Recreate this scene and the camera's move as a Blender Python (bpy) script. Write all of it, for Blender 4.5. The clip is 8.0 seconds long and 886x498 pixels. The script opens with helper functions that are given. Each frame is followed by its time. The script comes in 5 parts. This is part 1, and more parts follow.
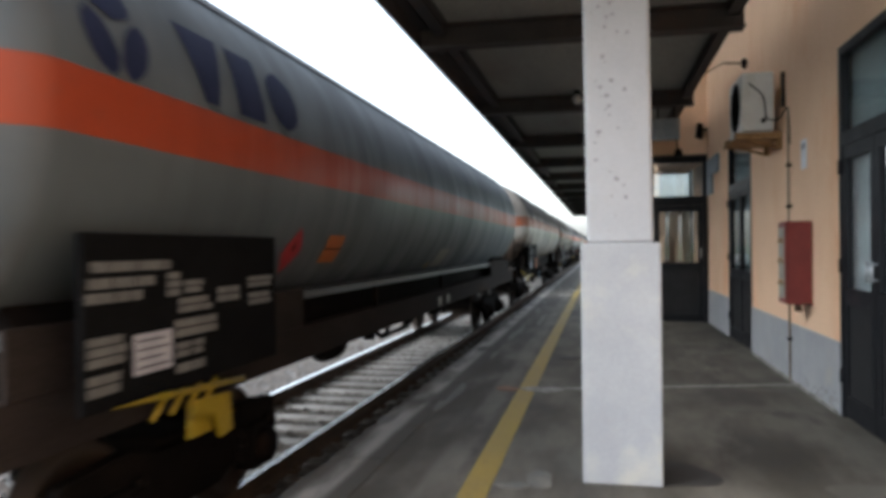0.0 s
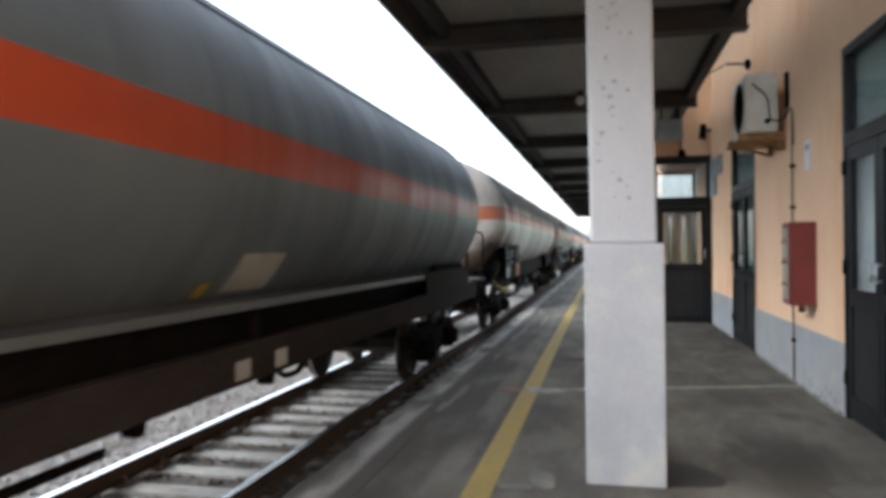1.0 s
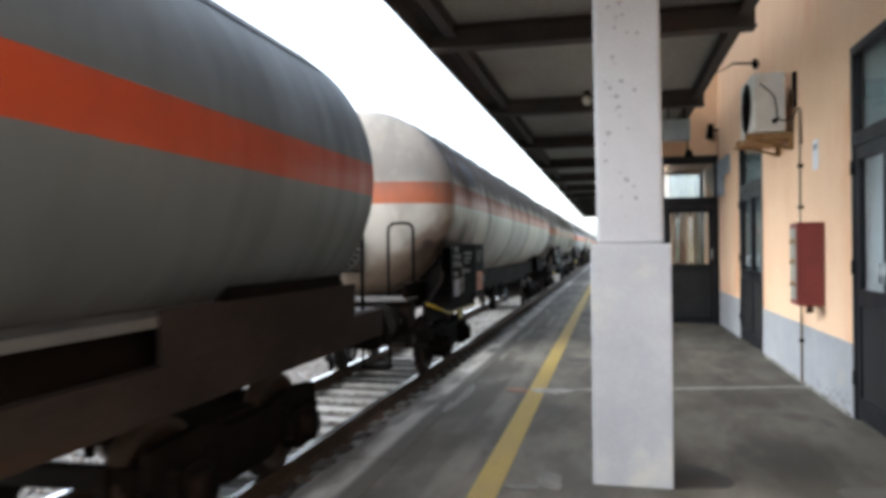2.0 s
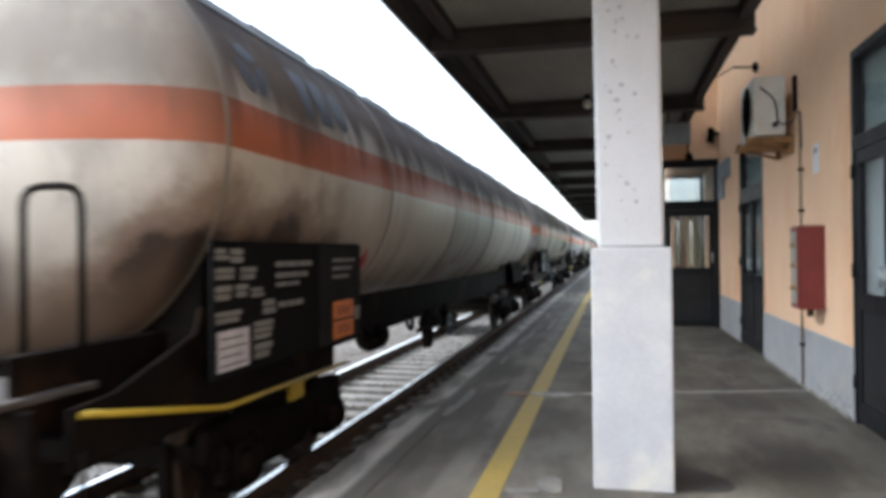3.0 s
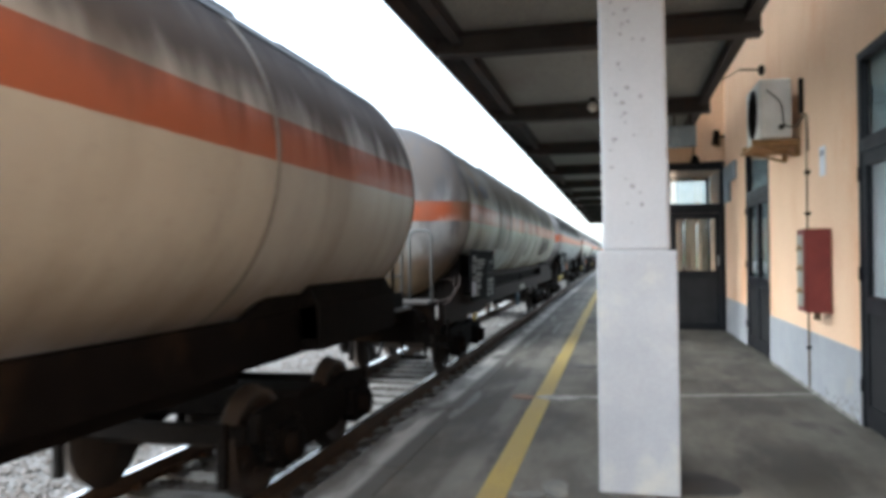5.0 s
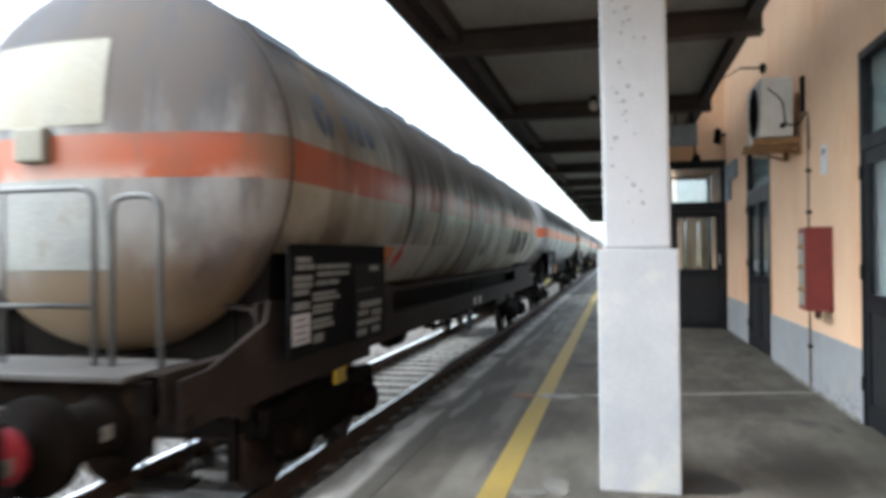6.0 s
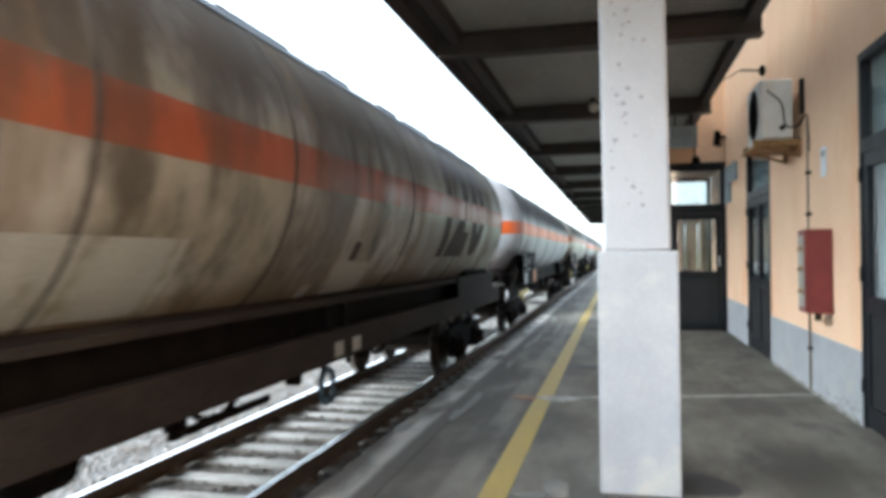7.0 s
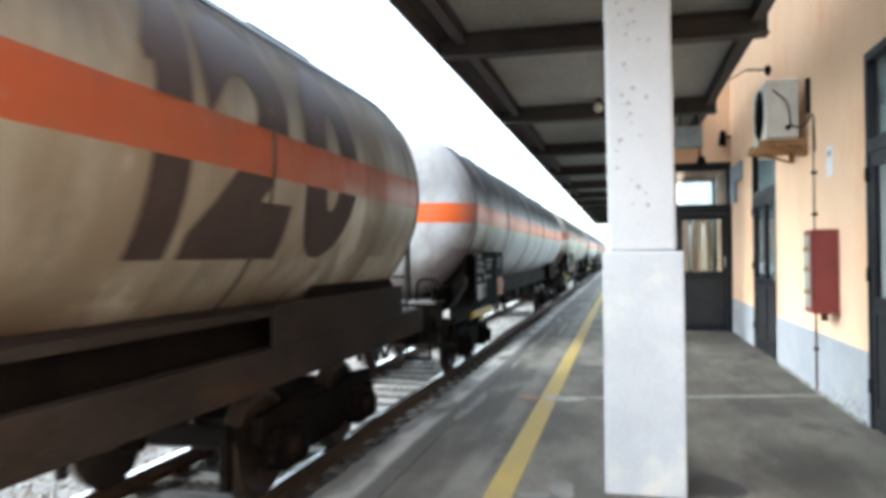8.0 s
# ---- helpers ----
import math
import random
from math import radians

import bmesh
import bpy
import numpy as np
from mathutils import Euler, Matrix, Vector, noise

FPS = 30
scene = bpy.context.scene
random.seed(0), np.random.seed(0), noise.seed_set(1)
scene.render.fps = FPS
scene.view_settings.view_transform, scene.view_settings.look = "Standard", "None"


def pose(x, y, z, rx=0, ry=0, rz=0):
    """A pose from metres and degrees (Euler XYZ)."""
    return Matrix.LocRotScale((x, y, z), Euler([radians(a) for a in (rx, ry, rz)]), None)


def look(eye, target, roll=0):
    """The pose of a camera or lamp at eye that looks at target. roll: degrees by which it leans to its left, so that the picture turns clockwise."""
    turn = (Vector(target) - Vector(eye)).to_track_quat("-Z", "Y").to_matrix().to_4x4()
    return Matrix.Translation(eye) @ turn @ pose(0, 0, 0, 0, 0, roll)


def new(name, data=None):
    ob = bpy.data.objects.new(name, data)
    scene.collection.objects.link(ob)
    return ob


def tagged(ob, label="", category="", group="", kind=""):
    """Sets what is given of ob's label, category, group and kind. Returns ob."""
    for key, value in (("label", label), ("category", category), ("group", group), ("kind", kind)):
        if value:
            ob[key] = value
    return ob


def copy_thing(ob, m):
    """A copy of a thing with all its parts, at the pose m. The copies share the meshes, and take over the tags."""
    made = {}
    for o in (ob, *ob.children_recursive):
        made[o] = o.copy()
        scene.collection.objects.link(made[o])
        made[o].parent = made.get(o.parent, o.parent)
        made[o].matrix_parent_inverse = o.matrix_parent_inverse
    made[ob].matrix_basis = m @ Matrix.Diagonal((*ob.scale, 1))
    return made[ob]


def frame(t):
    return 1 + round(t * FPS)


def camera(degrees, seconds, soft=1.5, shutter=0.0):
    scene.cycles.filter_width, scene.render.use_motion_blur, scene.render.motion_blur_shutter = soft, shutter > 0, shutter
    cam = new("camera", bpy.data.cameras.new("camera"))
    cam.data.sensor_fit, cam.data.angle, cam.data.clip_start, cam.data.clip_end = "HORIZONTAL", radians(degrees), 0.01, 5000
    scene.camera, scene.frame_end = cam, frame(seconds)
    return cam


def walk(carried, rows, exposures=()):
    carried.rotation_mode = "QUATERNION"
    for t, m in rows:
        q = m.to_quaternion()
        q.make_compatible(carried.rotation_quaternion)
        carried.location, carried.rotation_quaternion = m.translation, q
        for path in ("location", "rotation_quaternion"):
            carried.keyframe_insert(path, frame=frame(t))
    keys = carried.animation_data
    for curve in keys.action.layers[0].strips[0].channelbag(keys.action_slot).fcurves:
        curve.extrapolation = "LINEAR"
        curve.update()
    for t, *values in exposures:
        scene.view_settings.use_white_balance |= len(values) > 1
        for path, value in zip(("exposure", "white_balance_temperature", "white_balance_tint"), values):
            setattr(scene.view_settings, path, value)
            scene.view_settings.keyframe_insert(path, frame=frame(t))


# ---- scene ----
cam = camera(62.18, 8.0, soft=4.2, shutter=0.32)

# Camera: stands on the platform, hand held, turning slightly: seconds, yaw to the left of the track, pitch, lean.
EYE = (0.0, 0.0, 1.5)
TURNS = [(0.0, 12.15, -0.09), (0.5, 12.165, -0.05), (1.0, 12.39, -0.01), (1.5, 12.83, -0.04), (3.0, 12.92, 0.29), (3.5, 12.96, 0.44),
         (4.0, 13.085, 0.51), (4.5, 13.23, 0.565), (6.0, 13.41, 0.41), (6.5, 13.36, 0.44), (7.0, 13.395, 0.57), (7.5, 13.58, 0.59), (8.0, 13.77, 0.59)]
LEAN = -0.6


def aim(yaw, pitch):
    y, p = radians(yaw), radians(pitch)
    return look(EYE, (EYE[0] - math.sin(y) * math.cos(p), EYE[1] + math.cos(y) * math.cos(p), EYE[2] + math.sin(p)), LEAN)


walk(cam, [(t, aim(y, p)) for t, y, p in TURNS], exposures=[(0.0, 2.05, 6020, 8), (1.5, 2.68, 6020, 8), (3.0, 2.58, 5970, 8), (4.5, 2.8, 5830, 5), (6.0, 2.7, 5870, 5), (6.8, 3.08, 5770, 3), (7.5, 3.27, 5770, 2), (8.0, 3.42, 5770, 2)])

# ---- light: bright overcast day ----
world = bpy.data.worlds.new("overcast")
scene.world = world
world.use_nodes = True
wn, wl = world.node_tree.nodes, world.node_tree.links
sky = wn.new("ShaderNodeTexSky")
sky.sky_type, sky.sun_disc = "NISHITA", False
sky.sun_elevation, sky.sun_rotation = radians(40), radians(245)
sky.air_density, sky.dust_density = 1.2, 3.0
grey = wn.new("ShaderNodeHueSaturation")
grey.inputs["Saturation"].default_value = 0.35
wl.new(sky.outputs[0], grey.inputs["Color"])
wl.new(grey.outputs[0], wn["Background"].inputs["Color"])
wn["Background"].inputs["Strength"].default_value = 0.15

sun_data = bpy.data.lights.new("sun", "SUN")
sun_data.energy, sun_data.angle, sun_data.color = 0.3, radians(100), (1.0, 0.99, 0.97)
sun = new("sun", sun_data)
sun.matrix_world = look((-42, -16, 36), (0, 0, 0))


# ---- materials ----
def surface(name, a, b, scale=3.0, rough=0.7, metal=0.0, bump=0.2, fine=60.0, fine_amt=0.25, stain=None, stain_scale=0.6, stain_at=(0.5, 0.7),
            stretch=(1, 1, 1), random_amt=0.0, spec=0.4, coat=0.0, bump_dist=0.01, rough_var=0.15, lanes=(), whole=False):
    """Two colours mixed by coarse noise, a fine grain, an optional stain colour with a shape of its own, and relief."""
    m = bpy.data.materials.new(name)
    m.use_nodes = True
    n, l = m.node_tree.nodes, m.node_tree.links
    bsdf = n["Principled BSDF"]
    co = n.new("ShaderNodeTexCoord")
    mp = n.new("ShaderNodeMapping")
    mp.inputs["Scale"].default_value = stretch
    where = n.new("ShaderNodeNewGeometry").outputs["Position"] if whole else co.outputs["Object"]
    l.new(where, mp.inputs["Vector"])

    def noise_tex(s, detail=5.0, r=0.6):
        t = n.new("ShaderNodeTexNoise")
        t.inputs["Scale"].default_value, t.inputs["Detail"].default_value, t.inputs["Roughness"].default_value = s, detail, r
        l.new(mp.outputs[0], t.inputs["Vector"])
        return t

    def mix(fac, c1, c2, kind="MIX"):
        x = n.new("ShaderNodeMix")
        x.data_type, x.blend_type = "RGBA", kind
        for sock, v in ((x.inputs[0], fac), (x.inputs[6], c1), (x.inputs[7], c2)):
            if isinstance(v, bpy.types.NodeSocket):
                l.new(v, sock)
            else:
                sock.default_value = v if isinstance(v, float) else (*v, 1)
        return x.outputs[2]

    def ramp(src, lo, hi):
        r = n.new("ShaderNodeMapRange")
        r.interpolation_type = "SMOOTHSTEP"
        r.inputs["From Min"].default_value, r.inputs["From Max"].default_value = lo, hi
        l.new(src, r.inputs["Value"])
        return r.outputs[0]

    coarse, grain = noise_tex(scale), noise_tex(fine, 3.0)
    col = mix(ramp(coarse.outputs["Fac"], 0.3, 0.7), a, b)
    dark = tuple(max(0.0, 1 - fine_amt) for _ in range(3))
    col = mix(ramp(grain.outputs["Fac"], 0.35, 0.65), mix(1.0, col, dark, "MULTIPLY"), col)
    if stain:
        st = noise_tex(stain_scale, 8.0, 0.65)
        col = mix(ramp(st.outputs["Fac"], *stain_at), col, stain)
    # long lanes of wear, dirt and painted shade near the platform's edge: middle, half width, colour, amount
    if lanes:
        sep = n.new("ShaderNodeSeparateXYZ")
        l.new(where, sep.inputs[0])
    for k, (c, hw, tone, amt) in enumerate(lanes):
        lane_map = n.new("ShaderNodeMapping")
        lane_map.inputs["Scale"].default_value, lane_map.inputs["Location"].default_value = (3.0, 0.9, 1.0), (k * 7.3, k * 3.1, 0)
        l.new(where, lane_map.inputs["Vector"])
        lane_noise = n.new("ShaderNodeTexNoise")
        lane_noise.inputs["Scale"].default_value, lane_noise.inputs["Detail"].default_value = 1.0, 6.0
        l.new(lane_map.outputs[0], lane_noise.inputs["Vector"])
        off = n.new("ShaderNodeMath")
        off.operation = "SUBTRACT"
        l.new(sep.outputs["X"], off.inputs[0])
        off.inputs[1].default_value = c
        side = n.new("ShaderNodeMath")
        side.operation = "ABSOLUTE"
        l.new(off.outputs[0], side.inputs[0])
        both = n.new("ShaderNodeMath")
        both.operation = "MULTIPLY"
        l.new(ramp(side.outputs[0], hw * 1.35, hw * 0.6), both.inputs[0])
        l.new(ramp(lane_noise.outputs["Fac"], 0.36, 0.58), both.inputs[1])
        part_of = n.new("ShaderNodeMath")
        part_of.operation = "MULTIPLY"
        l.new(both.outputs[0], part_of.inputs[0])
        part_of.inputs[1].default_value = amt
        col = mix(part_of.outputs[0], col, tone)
    if random_amt:
        info = n.new("ShaderNodeObjectInfo")
        hv = n.new("ShaderNodeHueSaturation")
        mr = n.new("ShaderNodeMapRange")
        mr.inputs["To Min"].default_value, mr.inputs["To Max"].default_value = 1 - random_amt, 1 + random_amt
        l.new(info.outputs["Random"], mr.inputs["Value"])
        l.new(mr.outputs[0], hv.inputs["Value"])
        l.new(col, hv.inputs["Color"])
        col = hv.outputs[0]
    l.new(col, bsdf.inputs["Base Color"])
    rr = n.new("ShaderNodeMapRange")
    rr.inputs["To Min"].default_value, rr.inputs["To Max"].default_value = max(0.03, rough - rough_var), min(1.0, rough + rough_var)
    l.new(coarse.outputs["Fac"], rr.inputs["Value"])
    l.new(rr.outputs[0], bsdf.inputs["Roughness"])
    bsdf.inputs["Metallic"].default_value, bsdf.inputs["Specular IOR Level"].default_value = metal, spec
    bsdf.inputs["Coat Weight"].default_value = coat
    if bump:
        bp = n.new("ShaderNodeBump")
        bp.inputs["Strength"].default_value, bp.inputs["Distance"].default_value = bump, bump_dist
        l.new(grain.outputs["Fac"], bp.inputs["Height"])
        l.new(bp.outputs[0], bsdf.inputs["Normal"])
    return m


def tank_paint(name, body, body2, soot, soot_amt, low_dirt, band=(0.50, 0.085, 0.025), grime=(-0.75, -1.25), mud=0.0, burnt=0.0, rough=0.42, streaks=0.5, ragged=1.1, blotch=0.0, pale=(0.5, 0.49, 0.44), head_soot=0.6, head_dirt=0.35, head_grey=0.0, gloss=0.3, soot_from=0.0, band_at=(-0.01, 0.163), foul=None, panels=()):
    """Tank barrel: painted body, orange band round the middle, soot over the crown, dirt runs and brown grime underneath."""
    m = bpy.data.materials.new(name)
    m.use_nodes = True
    n, l = m.node_tree.nodes, m.node_tree.links
    bsdf = n["Principled BSDF"]
    co = n.new("ShaderNodeTexCoord")
    sep = n.new("ShaderNodeSeparateXYZ")
    l.new(co.outputs["Object"], sep.inputs[0])

    def tex(scale, stretch, detail=6.0):
        mp = n.new("ShaderNodeMapping")
        mp.inputs["Scale"].default_value = stretch
        l.new(co.outputs["Object"], mp.inputs["Vector"])
        t = n.new("ShaderNodeTexNoise")
        t.inputs["Scale"].default_value, t.inputs["Detail"].default_value, t.inputs["Roughness"].default_value = scale, detail, 0.62
        l.new(mp.outputs[0], t.inputs["Vector"])
        return t.outputs["Fac"]

    def ramp(src, lo, hi, a=0.0, b=1.0):
        r = n.new("ShaderNodeMapRange")
        r.interpolation_type = "SMOOTHSTEP"
        for k, v in (("From Min", lo), ("From Max", hi), ("To Min", a), ("To Max", b)):
            r.inputs[k].default_value = v
        l.new(src, r.inputs["Value"])
        return r.outputs[0]

    def calc(op, a, b):
        x = n.new("ShaderNodeMath")
        x.operation = op
        for sock, v in zip(x.inputs, (a, b)):
            if isinstance(v, float):
                sock.default_value = v
            else:
                l.new(v, sock)
        return x.outputs[0]

    def mix(fac, c1, c2):
        x = n.new("ShaderNodeMix")
        x.data_type = "RGBA"
        for sock, v in ((x.inputs[0], fac), (x.inputs[6], c1), (x.inputs[7], c2)):
            if isinstance(v, tuple):
                sock.default_value = (*v, 1)
            elif isinstance(v, float):
                sock.default_value = v
            else:
                l.new(v, sock)
        return x.outputs[2]

    z = sep.outputs["Z"]
    cloud, runs, fine = tex(0.7, (1, 1, 1)), tex(1.0, (1.0, 2.6, 0.4)), tex(14.0, (1, 1, 1), 3.0)
    col = mix(ramp(cloud, 0.35, 0.65), body, body2)
    wobble = calc("MULTIPLY", calc("SUBTRACT", tex(9.0, (1, 1, 1), 2.0), 0.5), 0.012)
    zz = calc("ADD", z, wobble)
    bc, bh = band_at
    stripe = calc("MULTIPLY", ramp(zz, bc - bh - 0.003, bc - bh + 0.003), ramp(zz, bc + bh + 0.003, bc + bh - 0.003))
    # courses of plate that were painted or cleaned at other times
    for y0, y1, tone in panels:
        course = calc("MULTIPLY", ramp(sep.outputs["Y"], y0 - 0.015, y0 + 0.015), ramp(sep.outputs["Y"], y1 + 0.015, y1 - 0.015))
        col = mix(calc("MULTIPLY", course, 0.75), col, tone)
    col = mix(stripe, col, band)
    # soot over the crown, uneven at its lower edge
    up = calc("ADD", z, calc("MULTIPLY", calc("SUBTRACT", runs, 0.5), ragged))
    sooty = calc("MULTIPLY", calc("MULTIPLY", ramp(up, soot_from, soot_from + 0.55), soot_amt), ramp(sep.outputs["Y"], -0.12, 0.25, head_soot, 1.0))
    col = mix(sooty, col, soot)
    if soot_amt > 0.8:
        cap = calc("ADD", z, calc("MULTIPLY", calc("SUBTRACT", runs, 0.5), 0.7))
        col = mix(calc("MULTIPLY", calc("MULTIPLY", ramp(cap, 0.7, 1.0), 0.9), ramp(sep.outputs["Y"], -0.05, 0.1)), col, (0.032, 0.028, 0.027))
    if blotch:
        flakes = tex(0.55, (1.0, 1.0, 0.8), 9.0)
        col = mix(calc("MULTIPLY", calc("MULTIPLY", ramp(flakes, 0.53, 0.58), ramp(z, 0.0, -0.3)), blotch), col, pale)
    # grey smudges over the dished end
    onhead = ramp(sep.outputs["Y"], 0.02, -0.04)
    if head_grey:
        col = mix(calc("MULTIPLY", calc("MULTIPLY", onhead, calc("SUBTRACT", 1.0, stripe)), head_grey), col, (0.2, 0.2, 0.195))
        streak = calc("ADD", tex(2.0, (1.6, 1.0, 0.3), 7.0), calc("MULTIPLY", z, 0.25))
        col = mix(calc("MULTIPLY", calc("MULTIPLY", onhead, calc("SUBTRACT", 1.0, stripe)), calc("MULTIPLY", ramp(streak, 0.4, 0.58), head_grey)), col, (0.058, 0.056, 0.06))
        rusty = calc("ADD", z, calc("MULTIPLY", calc("SUBTRACT", tex(2.2, (1.0, 1.0, 0.35), 7.0), 0.5), 1.2))
        col = mix(calc("MULTIPLY", calc("MULTIPLY", onhead, ramp(rusty, -0.55, -1.0)), 0.75), col, (0.1, 0.066, 0.042))
    col = mix(calc("MULTIPLY", calc("MULTIPLY", ramp(tex(1.5, (1.0, 1.0, 0.6), 8.0), 0.44, 0.58), onhead), calc("MULTIPLY", calc("SUBTRACT", 1.0, calc("MULTIPLY", stripe, 0.8)), head_dirt)), col, (0.075, 0.072, 0.07))
    clear = calc("SUBTRACT", 1.0, calc("MULTIPLY", stripe, 0.75))
    # broad smears of mud that ran down the side
    if mud:
        smear = tex(0.8, (1.0, 0.9, 0.22), 7.0)
        col = mix(calc("MULTIPLY", ramp(smear, 0.5, 0.6), calc("MULTIPLY", clear, mud)), col, low_dirt)
        smear2 = tex(2.2, (1.0, 0.8, 0.5), 8.0)
        col = mix(calc("MULTIPLY", ramp(smear2, 0.55, 0.68), calc("MULTIPLY", clear, mud * 0.6)), col, soot)
    # brown scorched-looking stain over the saddle at the end of the barrel
    if burnt:
        edge = calc("ADD", calc("ADD", z, calc("MULTIPLY", sep.outputs["X"], -0.6)), calc("MULTIPLY", calc("SUBTRACT", tex(1.6, (1, 1, 1), 7.0), 0.5), 0.9))
        near = calc("MULTIPLY", ramp(sep.outputs["Y"], 3.2, 1.2), burnt)
        col = mix(calc("MULTIPLY", ramp(edge, -1.02, -1.3), calc("MULTIPLY", near, 0.8)), col, (0.085, 0.045, 0.026))
        col = mix(calc("MULTIPLY", ramp(edge, -1.3, -1.45), near), col, (0.016, 0.011, 0.009))
    # a long stretch fouled by what was spilt from the dome: thick over the crown, ragged streams below
    if foul:
        y0, y1, amt, tone = foul
        along = calc("MULTIPLY", ramp(sep.outputs["Y"], y0 - 0.5, y0 + 0.5), ramp(sep.outputs["Y"], y1 + 1.0, y1 - 1.0))
        stream = calc("ADD", tex(1.1, (1.0, 1.0, 0.5), 8.0), calc("MULTIPLY", z, 0.1))
        col = mix(calc("MULTIPLY", calc("MULTIPLY", along, ramp(stream, 0.35, 0.52)), calc("MULTIPLY", calc("SUBTRACT", 1.0, calc("MULTIPLY", stripe, 0.3)), amt)), col, tone)
    # dirt runs
    col = mix(calc("MULTIPLY", ramp(runs, 0.52, 0.72), streaks), col, low_dirt)
    if head_grey:
        worn = calc("MULTIPLY", calc("MULTIPLY", onhead, calc("SUBTRACT", 1.0, stripe)), calc("MULTIPLY", ramp(z, -0.9, -0.3), 0.6 * head_grey))
        col = mix(worn, col, mix(ramp(streak, 0.42, 0.66), (0.2, 0.2, 0.2), (0.075, 0.075, 0.082)))
    # grime thrown up from the rails
    lo = calc("ADD", z, calc("MULTIPLY", calc("SUBTRACT", cloud, 0.5), 0.9))
    col = mix(calc("MULTIPLY", ramp(lo, *grime), min(1.0, streaks + 0.5)), col, low_dirt)
    col = mix(calc("MULTIPLY", ramp(fine, 0.55, 0.75), 0.15), col, low_dirt)
    l.new(col, bsdf.inputs["Base Color"])
    l.new(calc("ADD", ramp(runs, 0.3, 0.7, rough - 0.1, rough + 0.15), calc("MULTIPLY", sooty, 0.45)), bsdf.inputs["Roughness"])
    # soot and mud are matt: less gloss where they lie
    l.new(calc("SUBTRACT", gloss, calc("MULTIPLY", sooty, gloss * 0.85)), bsdf.inputs["Specular IOR Level"])
    bp = n.new("ShaderNodeBump")
    bp.inputs["Strength"].default_value, bp.inputs["Distance"].default_value = 0.12, 0.02
    l.new(cloud, bp.inputs["Height"])
    l.new(bp.outputs[0], bsdf.inputs["Normal"])
    return m


def glass(name, tint):
    m = bpy.data.materials.new(name)
    m.use_nodes = True
    b = m.node_tree.nodes["Principled BSDF"]
    b.inputs["Base Color"].default_value = (*tint, 1)
    b.inputs["Transmission Weight"].default_value = 1.0
    b.inputs["Roughness"].default_value, b.inputs["IOR"].default_value = 0.03, 2.2
    return m


M_ASPHALT = surface("platform_asphalt", (0.07, 0.065, 0.054), (0.17, 0.159, 0.137), 1.5, 0.75, spec=0.18, bump=0.6, fine=110, fine_amt=0.4,
                    stain=(0.058, 0.055, 0.05), stain_scale=0.9, stain_at=(0.48, 0.62), stretch=(1.3, 0.45, 1), lanes=((-1.33, 0.24, (0.05, 0.046, 0.038), 0.85), (-1.04, 0.1, (0.16, 0.152, 0.134), 0.45)))
M_DARK = surface("dark_grit", (0.03, 0.0294, 0.0282), (0.045, 0.0438, 0.042), 4.0, 0.7, bump=0.5, fine=120)
M_STAIN = surface("damp_asphalt", (0.06, 0.056, 0.047), (0.1, 0.094, 0.08), 3.0, 0.7, bump=0.5, fine=120)
M_RUSTSTAIN = surface("rust_stain", (0.14, 0.08, 0.05), (0.2, 0.12, 0.08), 9.0, 0.8)
M_KERB = surface("kerb_concrete", (0.062, 0.058, 0.05), (0.1, 0.095, 0.083), 1.2, 0.8, spec=0.18, bump=0.4, fine=90, stain=(0.0396, 0.0396, 0.03762), stain_scale=1.2, random_amt=0.06, whole=True, stretch=(1.3, 0.5, 1), lanes=((-1.58, 0.09, (0.06, 0.057, 0.05), 0.7), (-1.75, 0.1, (0.29, 0.28, 0.26), 0.8)))
M_YELLOW = surface("yellow_paint", (0.218, 0.1553, 0.02974), (0.284, 0.2048, 0.03964), 2.0, 0.6, bump=0.3, fine=80, stain=(0.1057, 0.0859, 0.04626), stain_scale=4.0, stain_at=(0.56, 0.72))
M_STREAK = surface("worn_streak", (0.11, 0.105, 0.093), (0.17, 0.163, 0.145), 4.0, 0.85, bump=0.3, stain=(0.1, 0.1, 0.095), stain_scale=5.0, stain_at=(0.45, 0.6))
M_WORN = surface("worn_cement", (0.2464, 0.2408, 0.224), (0.336, 0.336, 0.3136), 5.0, 0.85, bump=0.3, stain=(0.1456, 0.1456, 0.1344), stain_scale=7.0, stain_at=(0.45, 0.6))
# the lane at x -2.5 holds shade beside the platform wall, besides oily dirt
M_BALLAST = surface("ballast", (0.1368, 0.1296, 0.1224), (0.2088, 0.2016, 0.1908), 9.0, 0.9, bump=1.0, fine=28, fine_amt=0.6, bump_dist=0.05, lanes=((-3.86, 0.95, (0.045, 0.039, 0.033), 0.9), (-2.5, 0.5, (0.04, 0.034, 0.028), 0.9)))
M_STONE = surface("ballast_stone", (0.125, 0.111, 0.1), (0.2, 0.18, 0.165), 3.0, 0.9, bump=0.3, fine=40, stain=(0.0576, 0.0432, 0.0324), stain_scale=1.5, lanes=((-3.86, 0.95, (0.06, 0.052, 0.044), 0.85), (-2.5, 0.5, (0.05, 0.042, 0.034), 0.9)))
# platform-side sleeper ends get the same shade in their colour, with rust stain
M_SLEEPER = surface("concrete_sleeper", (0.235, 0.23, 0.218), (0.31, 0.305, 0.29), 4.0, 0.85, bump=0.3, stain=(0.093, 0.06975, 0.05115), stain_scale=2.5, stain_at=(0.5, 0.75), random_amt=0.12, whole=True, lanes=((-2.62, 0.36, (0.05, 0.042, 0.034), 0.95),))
M_RUST = surface("rail_rust", (0.06, 0.038, 0.023), (0.1, 0.06, 0.036), 6.0, 0.85, bump=0.4)
